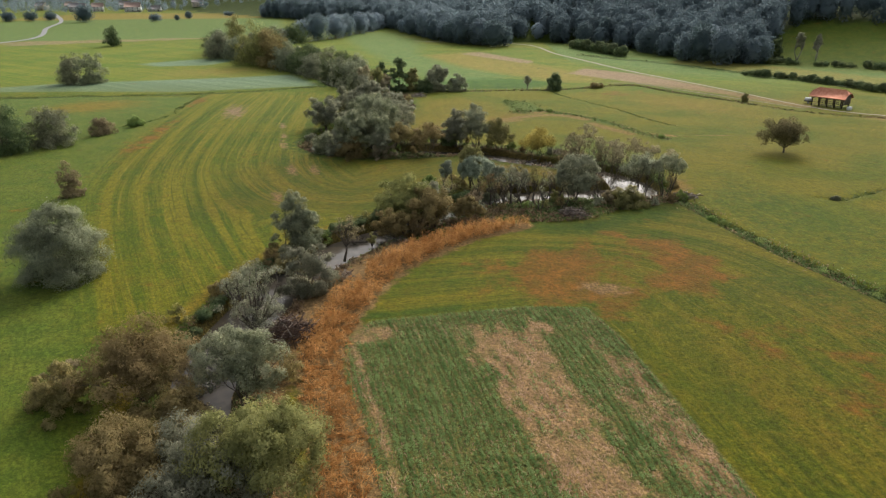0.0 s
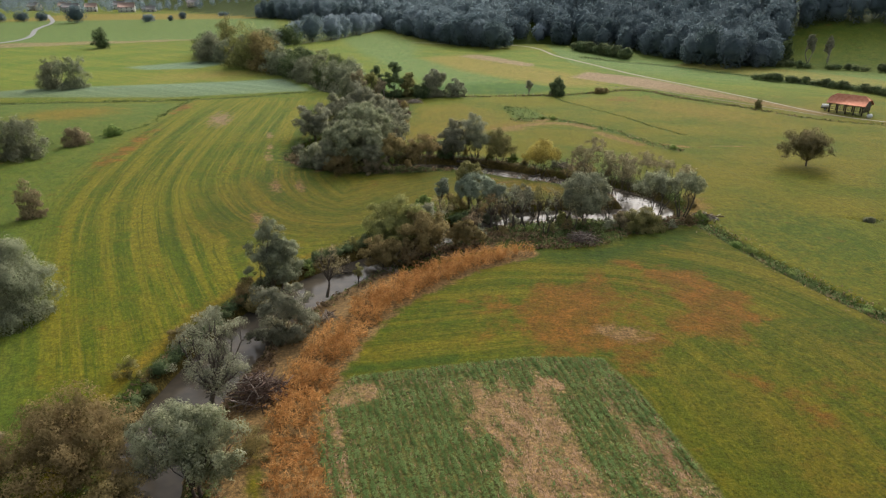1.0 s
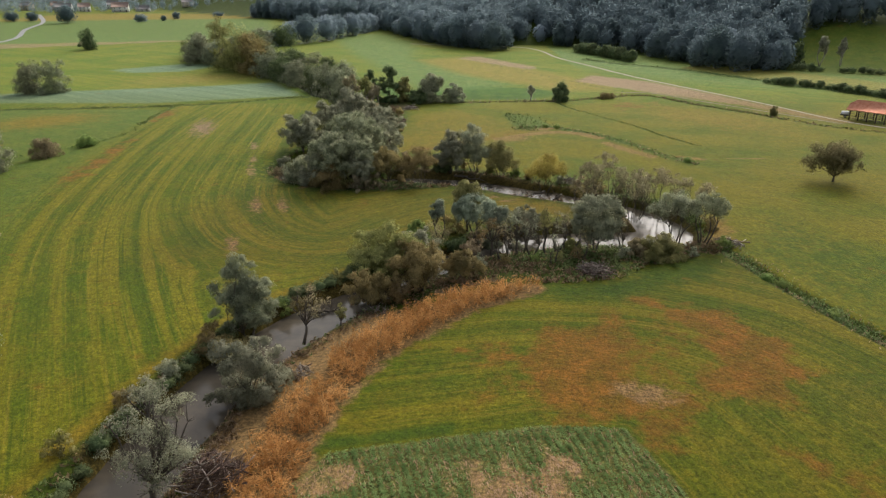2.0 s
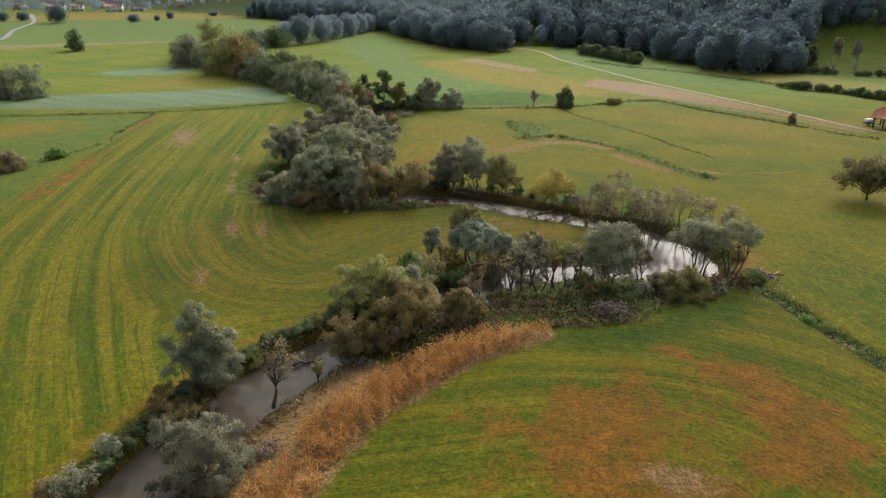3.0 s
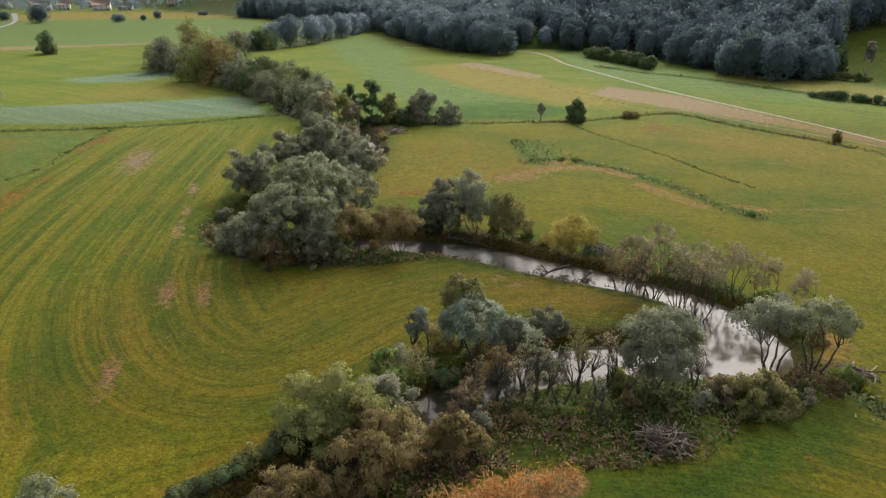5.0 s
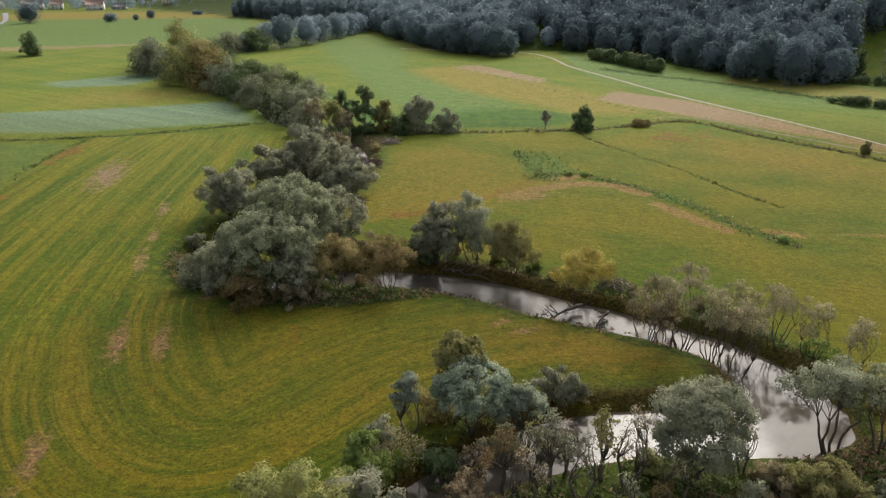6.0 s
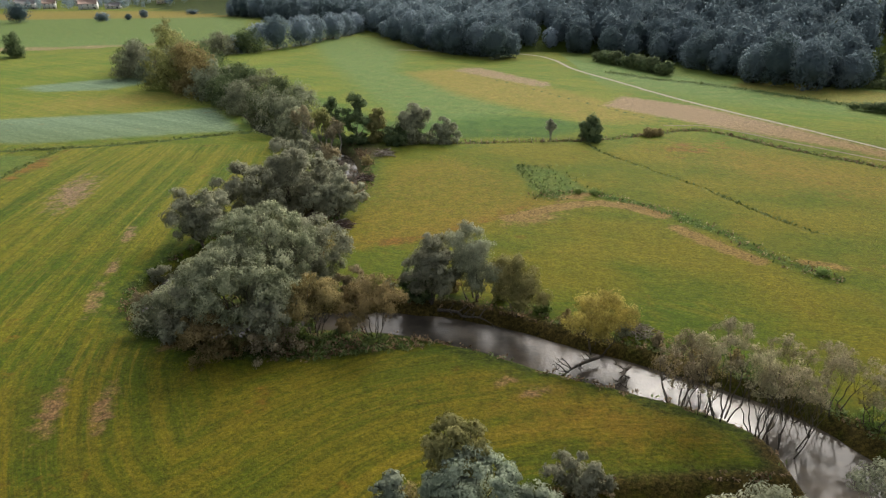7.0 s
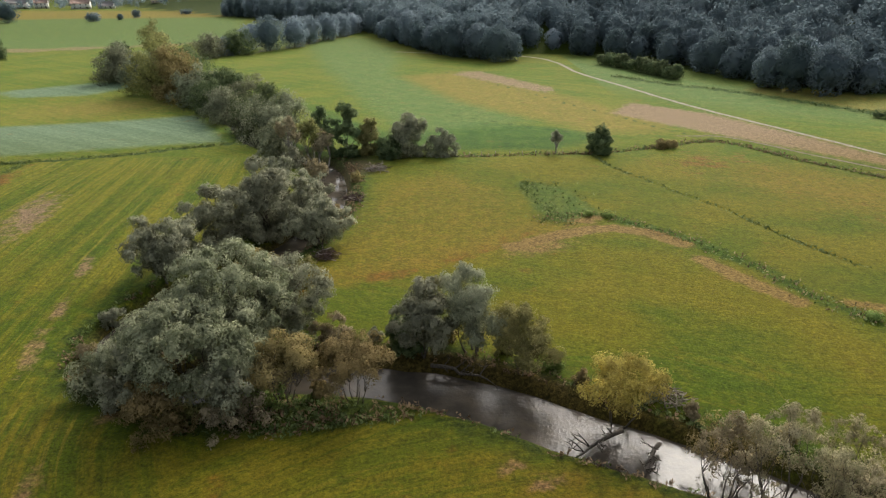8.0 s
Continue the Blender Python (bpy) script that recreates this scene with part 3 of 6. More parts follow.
        e[:, 2] = np.where((e[:, 2] < -0.3) & (rng.random(m) < 0.5), -e[:, 2], e[:, 2])
        stray = np.where(rng.random(m) < 0.10, rng.uniform(1.0, 1.5, m), 1.0)
        inner = rng.random(m) < 0.22 * fill
        p = c + d * (r * np.where(inner, rng.uniform(0.1, 0.6, m), 0.74))[:, None] + e * (rad * (1 - 0.5 * rng.random(m) ** 2) * stray)[:, None]
        p[:, 2] = np.maximum(p[:, 2], 0.12)
        out = toward((p - heart) / np.array([w * 0.5, w * 0.5, h * 0.5]))
        nrm = toward(e, d * 0.6, unit(rng, m) * 0.7)
        ax = e * 0.6 + unit(rng, m) * 0.6 + np.array([0, 0, 0.55])
        q.append(leaf_sprays(rng, p, nrm, ax, size, size * 0.44))
        soft.append(np.repeat(toward(e * 0.75, d * 0.6, out * 0.7, unit(rng, m) * 0.32, np.array([[0, 0, 0.38]])), 3, 0))
    q, soft = np.concatenate(q), np.concatenate(soft)
    part_of("crown", mesh_of("crown", q, tri_faces(len(q) // 3), LEAF[leaf], True, soft), top)
    return top


def far_tree_mesh(seed, h, w, leaves, size, low=0.12, lobes=9, cone=False):
    """Leaves of a distant tree, its foot at the origin."""
    rng = np.random.default_rng(seed)
    q, soft = [], []
    heart = np.array([0, 0, h * (1 + low) * 0.42])
    for i in range(lobes):
        u = (i + 0.5) / lobes
        if cone:
            r = w * 0.42 * (1.05 - u)
            c = np.array([rng.normal() * 0.2, rng.normal() * 0.2, h * (low + (1 - low) * u * 0.93)])
        else:
            el = math.asin(1 - 1.97 * u)
            az = i * 2.39996 + rng.normal() * 0.3
            r = w * rng.uniform(0.6, 1.0) * (0.33 if lobes < 16 else 0.24)
            c = np.array([math.cos(el) * math.cos(az) * (w / 2 - r), math.cos(el) * math.sin(az) * (w / 2 - r), h * (1 + low) / 2 + math.sin(el) * (h * (1 - low) / 2 - r * 0.8)])
        m = int(leaves / lobes)
        d = unit(rng, m)
        d[:, 2] = np.where((d[:, 2] < -0.5) & (c[2] > h * 0.5), -d[:, 2], d[:, 2])
        p = c + d * (r * (1 - 0.4 * rng.random(m) ** 2) * np.where(rng.random(m) < 0.1, 1.25, 1.0))[:, None]
        nrm = toward(d, unit(rng, m) * 0.45)
        q.append(leaf_sprays(rng, p, nrm, unit(rng, m) + np.array([0, 0, 0.4]), size, size * 0.6))
        soft.append(np.repeat(toward(d * 0.8, toward((p - heart) / np.array([w * 0.5, w * 0.5, h * 0.5])) * 0.8, unit(rng, m) * 0.2, np.array([[0, 0, 0.3]])), 3, 0))
    # inner mass of foliage that keeps the crown from being see-through
    n, m = 10, 7
    th, el = np.meshgrid(np.linspace(0, 2 * math.pi, n + 1), np.linspace(-math.pi / 2, math.pi / 2, m + 1))
    top_r = 0.29 * (1 - 0.55 * (el > 0.2) * cone)
    rr = top_r * (1 + 0.12 * np.sin(3 * th + seed) * np.cos(el) + 0.1 * np.sin(4 * el + seed) * np.cos(el))
    g = np.stack([np.cos(th) * np.cos(el) * rr * w, np.sin(th) * np.cos(el) * rr * w, h * (1 + low) / 2 + np.sin(el) * rr * h * (1 - low) * 1.08], -1)
    g[:, -1] = g[:, 0]
    core = np.stack([g[:-1, :-1], g[:-1, 1:], g[1:, 1:], g[:-1, :-1], g[1:, 1:], g[1:, :-1]], 2).reshape(-1, 3)
    return np.concatenate(q + [core]), np.concatenate(soft + [toward(core - heart)])


# ---------------------------------------------------------------- ground
def axis_steps(lo, hi, step, far_lo, far_hi, grow):
    a = list(np.arange(lo, hi + step, step))
    s, v = step, a[-1]
    while v < far_hi:
        s = min(s * grow, 260)
        v += s
        a.append(v)
    s, v = step, a[0]
    while v > far_lo:
        s = min(s * grow, 260)
        v -= s
        a.insert(0, v)
    return np.array(a)


def build_ground():
    xs = axis_steps(-62, 62, 0.55, -3600, 3600, 1.045)
    ys = axis_steps(38, 222, 0.55, -1500, 4200, 1.038)
    gx, gy = np.meshgrid(xs, ys)
    x, y = gx.ravel(), gy.ravel()
    z = ground_height(x, y)
    nx, ny = len(xs), len(ys)
    i = np.arange((nx - 1) * (ny - 1))
    r, c = i // (nx - 1), i % (nx - 1)
    a = r * nx + c
    faces = np.stack([a, a + 1, a + nx + 1, a + nx], 1)
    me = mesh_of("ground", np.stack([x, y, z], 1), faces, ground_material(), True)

    d, side, along, hw = line_dist(x, y, RIVER)
    left = (side > 0) & (y < 560)
    md, ms, ma, _ = line_dist(x, y, MOW)
    msd = md * ms
    crop = poly_sd(x, y, CROP)
    cd, _, _, cw = line_dist(x, y, CORN, 12.0)
    hd = hill_depth(x, y)
    zones = {}

    def add(name, value):
        zones[name] = np.maximum(zones.get(name, np.zeros(len(x))), value)

    def inside(pts, soft=2.0):
        return np.clip(0.5 + poly_sd(x, y, pts) / (2 * soft), 0, 1)

    def near(line, w, soft=1.0):
        dd, _, _, t = line_dist(x, y, line, 14.0)
        return np.clip(0.5 + (np.where(t > 0, t, w) - dd) / (2 * soft), 0, 1)

    def blob(cx, cy, rx, ry, turn=0.0, top=1.0):
        ca, sa_ = math.cos(radians(turn)), math.sin(radians(turn))
        u, v = ((x - cx) * ca + (y - cy) * sa_) / rx, (-(x - cx) * sa_ + (y - cy) * ca) / ry
        return top * np.clip(1.15 - 0.65 * np.hypot(u, v), 0, 1)

    # mowing streaks run along MOW on the left, round the bend inside the loop, and across the far meadows
    td, ts, ta, _ = line_dist(x, y, TURN_LINE)
    outer = sstep(3.0, 16.0, td * ts)
    across, lengthwise = td * ts * (1 - outer) + (msd + 20) * outer, ta * (1 - outer) - ma * outer
    loop = (~left & (y > 136) & (y < 175) & (x < 38))
    across = np.where(loop, np.hypot(x - 0, (y - 120) * 1.0), across)
    lengthwise = np.where(loop, x, lengthwise)
    right = ~left & ~loop
    across = np.where(right, (y - 100) * 0.9 + (x - 20) * 0.45, across)
    lengthwise = np.where(right, x * 0.9 - y * 0.45, lengthwise)
    dd_, ds_, da_, _ = line_dist(x, y, DITCH_R)
    beyond = right & (ds_ > 0) & (y < 176) & (x > 43)
    across, lengthwise = np.where(beyond, dd_, across), np.where(beyond, da_, lengthwise)
    low_field = right & (y < 130) & (line_dist(x, y, DITCH_R)[1] < 0)
    ring = line_dist(x, y, np.array(CROP + CROP[:1], float))
    across = np.where(low_field, ring[0] * 0.9, across)
    lengthwise = np.where(low_field, ring[2], lengthwise)
    far = (y > 262) | (hd > -60)
    across = np.where(far, x * 0.55 + y * 0.83 + 0.0, across)
    lengthwise = np.where(far, x * 0.83 - y * 0.55, lengthwise)
    # share of the paler, haze-tinted colour, growing with distance
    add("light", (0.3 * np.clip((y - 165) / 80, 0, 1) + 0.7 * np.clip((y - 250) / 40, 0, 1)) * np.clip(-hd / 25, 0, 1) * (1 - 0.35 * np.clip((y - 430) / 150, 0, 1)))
    # hill slope in darker green, its shade put into the ground colour
    add("lush", np.clip((hd + 4) / 8, 0, 1))
    # loop meadow and low field carry the vignette darkening
    add("vignette_dim", np.maximum(inside([(-45, 120), (-12, 120), (8, 136), (36, 146), (10, 168), (-20, 163), (-36, 170), (-44, 150)], 6), low_field * np.where(x > 18, 0.75, 0.55)))
    add("fresh", (right & ~low_field & (y < 262) & (y > 60)) * np.clip((d - hw - 2) / 4, 0, 1))
    striped = np.where(left & (y < 262) & (msd < 16), np.where((td * ts < -4) & (x > -30), 0.62, 0.95), np.where(far, 0.35, np.where(low_field, 0.8, np.where(beyond, 0.7, 0.55))))
    add("lush", inside([(44, 128), (60, 150), (72, 118), (96, 92), (70, 70), (60, 84), (52, 102)], 5) * 0.5)
    add("lush", inside([(-40, 330), (-8, 284), (8, 303), (36, 292), (44, 282), (30, 268), (0, 268), (-20, 275)], 3))
    add("lush", blob(-42, 66, 8, 12, 0, 0.7)), add("lush", inside([(13, 112), (24, 110), (38, 117), (44, 127), (31, 122), (25, 117), (14, 116)], 2.5) * 0.85)
    add("lush", np.clip(1.15 - np.abs(d - hw - 3) / 4, 0, 1) * (y < 262) * 0.55)
    add("cool", np.where(left & (msd > 10) & (y < 250), np.clip((msd - 8) / 10, 0, 1), 0) * 0.9)
    add("cool", np.clip((hd + 75) / 30, 0, 1) * (x > 60) * 0.8)
    add("cool", inside([(-420, 640), (-300, 470), (-170, 492), (-112, 520), (-165, 735), (-340, 760)], 6))
    add("cool", inside([(-52, 430), (-26, 342), (-8, 283), (30, 300), (-14, 390), (-16, 470), (-45, 560), (-75, 520)], 6) * 0.75)
    add("pale", inside([(-190, 262), (-95, 263), (-49, 277), (-66, 309), (-90, 300), (-150, 285)], 4))
    add("pale", inside([(-135, 338), (-112, 342), (-100, 370), (-118, 374), (-150, 350)], 4) * 0.8)
    add("soil", inside([(-260, 440), (-170, 486), (-115, 515), (-118, 526), (-170, 500), (-300, 465)], 2) * 0.6)
    add("gold", inside([(-420, 690), (-165, 735), (-160, 800), (-400, 830)], 6))
    add("gold", np.clip(1.1 - np.abs(d - hw - 3.6) / 2.2, 0, 1) * left * (y < 128) * 0.8)
    add("gold", blob(-115, 232, 14, 10, 30, 0.95))
    add("gold", blob(-100, 320, 26, 16, 20, 0.75))
    add("gold", inside([(-14, 387), (8, 398), (40, 350), (66, 300), (62, 285), (44, 284), (30, 302), (8, 330)], 5) * 0.8)
    add("gold", inside([(104, 352), (112, 328), (158, 268), (186, 250), (200, 262), (150, 338), (118, 362)], 3) * 0.62)
    add("gold", inside([(-12, 196), (4, 200), (20, 214), (17, 236), (4, 250), (-8, 240), (-13, 215)], 4) * 0.5)
    add("gold", np.exp(-(line_dist(x, y, smooth_line([(-13, 196), (-2, 199.5), (8, 207), (20, 216)], 2), 14.0)[0] / 4.5) ** 2) * 0.85)
    add("gold", blob(20, 150, 14, 6, -20, 0.62))
    add("gold", blob(78, 235, 26, 12, -50, 0.72))
    add("dry", inside([(5.5, 96.5), (13.9, 103), (22.8, 105), (25.5, 97), (24.5, 91), (28.5, 86.5), (21, 81.5), (12.5, 83), (7.5, 86.8)], 4.5) * 0.98)
    add("dry", inside([(26.5, 110.5), (34.5, 109), (40.2, 101), (39.8, 92.5), (33, 86.5), (27, 88.5), (31.5, 95.6), (28.5, 103)], 3.5) * 1.05)
    add("dry", blob(46, 64, 9, 7, -60, 0.62)), add("dry", blob(37, 73, 6, 3, -60, 0.6)), add("gold", blob(52, 78, 12, 8, -50, 0.5)), add("gold", blob(34, 62, 5, 14, 15, 0.45))
    add("dry", blob(-78, 188, 2.6, 26, 3, 0.74))
    add("dry", blob(-84, 244, 2.5, 14, 0, 0.75))
    add("dry", blob(60, 258, 13, 6, 20, 0.62))
    add("dry", np.exp(-(line_dist(x, y, smooth_line([(-13, 194), (-2, 197), (10, 205), (20, 214)], 2), 14.0)[0] / 1.6) ** 2) * 0.48)
    for bx, by, rx_, ry_ in ((-34, 152, 1.4, 6), (-29, 152, 1.3, 5), (-32.5, 131, 1.3, 5), (-41, 176, 1.2, 6), (-46, 199, 1.2, 5), (-66, 222, 4, 14), (-43, 186, 1, 4), (-27, 164, 1.8, 1.2), (13, 154.5, 1.6, 1.2), (10, 156.5, 1.5, 1)):
        add("straw", blob(bx, by, rx_, ry_, 14, 0.66))
    add("straw", blob(21.5, 88.5, 4, 2.4, -10, 0.7))
    # the crop, its stubble strips, and the corn's litter
    add("crop", np.clip(0.5 + crop / 1.6, 0, 1))
    add("stubble", bare_share(x, y) * np.clip(0.5 + crop / 1.6, 0, 1) * (0.80 + 0.16 * wobble(x, y, 5.0, 12)))
    add("straw", np.clip(0.62 + (cw + 0.8 - cd) / 3, 0, 1) * (cd < cw + 3))
    add("straw", inside([(-21, 84), (-17.6, 96), (-12.8, 103.8), (-7.2, 109.8), (-3, 108), (-8, 99), (-12, 92), (-14.5, 84), (-16, 76), (-16.5, 64), (-13.5, 52), (-11, 44), (-16, 44), (-19.5, 58), (-21.5, 72)], 2.0) * 0.95)
    add("lush", np.exp(-((crop + 1.3) / 1.0) ** 2) * (x < 2) * 0.9)
    add("lush", low_field * np.clip((x - 20) / 8, 0, 1) * (y < 92) * (0.40 + 0.2 * wobble(x, y, 12, 4)))
    # banks, ditches and bare earth
    add("weed", np.clip(1.05 - np.maximum(d - hw - 1.8, 0) / 2.4, 0, 1) * (y < 600) * np.where((side > 0) & ((y < 60) | (y > 125)), 0.62, 0.85) + 0.18 * wobble(x, y, 7, 1) * (d < hw + 6))
    add("weed", near(DITCH_R, 1.3, 0.7)), add("weed", near(MEADOW_DITCH, 0.3, 0.8) * 0.7), add("weed", near(DITCH_FAR, 0.7, 0.9) * 0.8), add("weed", near(DITCH_MID, 0.3, 0.8) * 0.66), add("weed", near(EDGE_W, 0.4, 0.9) * 0.66)
    add("weed", near(EDGE_N, 0.9, 0.6) * 1.0), add("lush", near(WEEDS, 1.6, 1.6) * 0.8), add("weed", near(BAND, 2.6, 1.5) * 0.9)
    add("cool", inside([(18.8, 241), (20, 227), (22, 217), (31.5, 221.5), (27, 238), (23, 241)], 1.5))
    add("lush", inside([(18.8, 241), (20, 227), (22, 217), (31.5, 221.5), (27, 238), (23, 241)], 1.5) * 0.75)
    add("weed", np.clip((hd + 3) / 6, 0, 1) * np.where(poly_sd(x, y, SLOPE_MEADOW) > 0, 0.1, 1.0))
    add("weed", inside([(-24, 161), (-12, 160), (0, 163), (6, 166), (-6, 168), (-20, 167)], 1.5) * 0.75)
    add("weed", inside([(-4, 108), (2, 112.5), (6, 115), (11.5, 115.6), (19, 116.2), (25.3, 117), (31, 122), (44, 128), (44, 134), (30, 136), (10, 131), (-4, 118)], 2) * 0.72)
    add("soil", inside([(52, 312), (72, 284), (98, 253), (113, 226), (119, 228), (103, 259), (90, 290), (80, 312), (62, 330)], 2.5) * 0.86)
    add("soil", inside([(5, 394), (18, 402), (44, 356), (38, 346)], 2) * 0.72)
    for line, wide, much in ((((15, 207), (20, 210.5), (24, 212.8), (30, 215), (36, 213.6), (40.5, 208.5)), 1.7, 0.95), (((41.5, 202), (45, 194.8), (49, 188.4)), 1.5, 0.9), (((55.5, 188), (60, 186)), 1.0, 0.85), (((66.5, 186.4), (74, 186)), 0.6, 0.7)):
        add("soil", near(smooth_line(list(line), 1.5), wide, 1.0) * (much + 0.12))
    add("soil", blob(28, 219, 4.5, 2.0, 30, 0.8)), add("pale", near(smooth_line([(56.6, 182.5), (57.9, 174.3), (60.7, 164.3), (66, 152)], 2), 0.35, 0.8) * 0.6)
    add("soil", blob(19, 206.5, 6, 2.2, 25, 0.72)), add("soil", blob(47, 139, 2.5, 7, -10, 0.75)), add("soil", blob(132, 207, 9, 4, -20, 0.8))
    cliff = ((side < 0) & (y > 146) & (y < 182)) | ((side > 0) & (y > 128) & (y < 147) & (x > 6)) | ((side > 0) & (y > 78) & (y < 119))
    add("mud", np.clip(0.95 - (d - hw - np.where(cliff, 1.6, 0.1)) / 2.0, 0, 1) * (0.75 + 0.25 * wobble(x, y, 9, 6)))
    add("mud", blob(-14, 254, 5, 9, 0, 0.8)), add("mud", blob(26, 126, 3, 3, 0, 0.7))
    for line in FIELD_LINES:
        add("weed", near(line, 0.6, 0.9) * 0.8)
    add("soil", near(TRACK, 1.0, 1.6) * 0.7), add("soil", near(LANE, 0.5, 1.4) * 0.6)
    zones["across"], zones["along"], zones["striped"] = across, lengthwise, striped
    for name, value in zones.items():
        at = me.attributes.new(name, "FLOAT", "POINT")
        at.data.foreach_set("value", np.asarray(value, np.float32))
    return tagged(new("ground", me), "mown green and yellowed valley meadows with dry patches", "meadow", kind="structure")


build_ground()


def build_water():
    """One sheet of square cells that fills the channel up to its banks."""
    step = 1.25
    gx, gy = np.meshgrid(np.arange(-260, 60, step), np.arange(-62, 1100, step))
    x, y = gx.ravel(), gy.ravel()
    d, _, _, hw = line_dist(x, y, RIVER)
    x, y = x[d < hw + 1.3], y[d < hw + 1.3]
    ij = np.stack([np.round(x / step), np.round(y / step)], 1).astype(int)
    index, v, f = {}, [], []
    for i, j in ij:
        q = []
        for di, dj in ((0, 0), (1, 0), (1, 1), (0, 1)):
            key = (i + di, j + dj)
            if key not in index:
                index[key] = len(v)
                v.append((key[0] * step - step / 2, key[1] * step - step / 2, WATER_Z))
            q.append(index[key])
        f.append(tuple(q))
    me = mesh_of("water", v, f, water_material(), True)
    vx, vy = np.array(v)[:, 0], np.array(v)[:, 1]
    rough = np.maximum.reduce([np.exp(-((vx - cx) / rx) ** 2 - ((vy - cy) / ry) ** 2) for cx, cy, rx, ry in ((6, 169, 11, 6), (19, 162, 8, 5))])
    me.attributes.new("riffle", "FLOAT", "POINT").data.foreach_set("value", rough.astype(np.float32))
    ob = new("water", me)
    return tagged(ob, "shallow meandering river reflecting a pale grey sky", "river", kind="structure")


build_water()

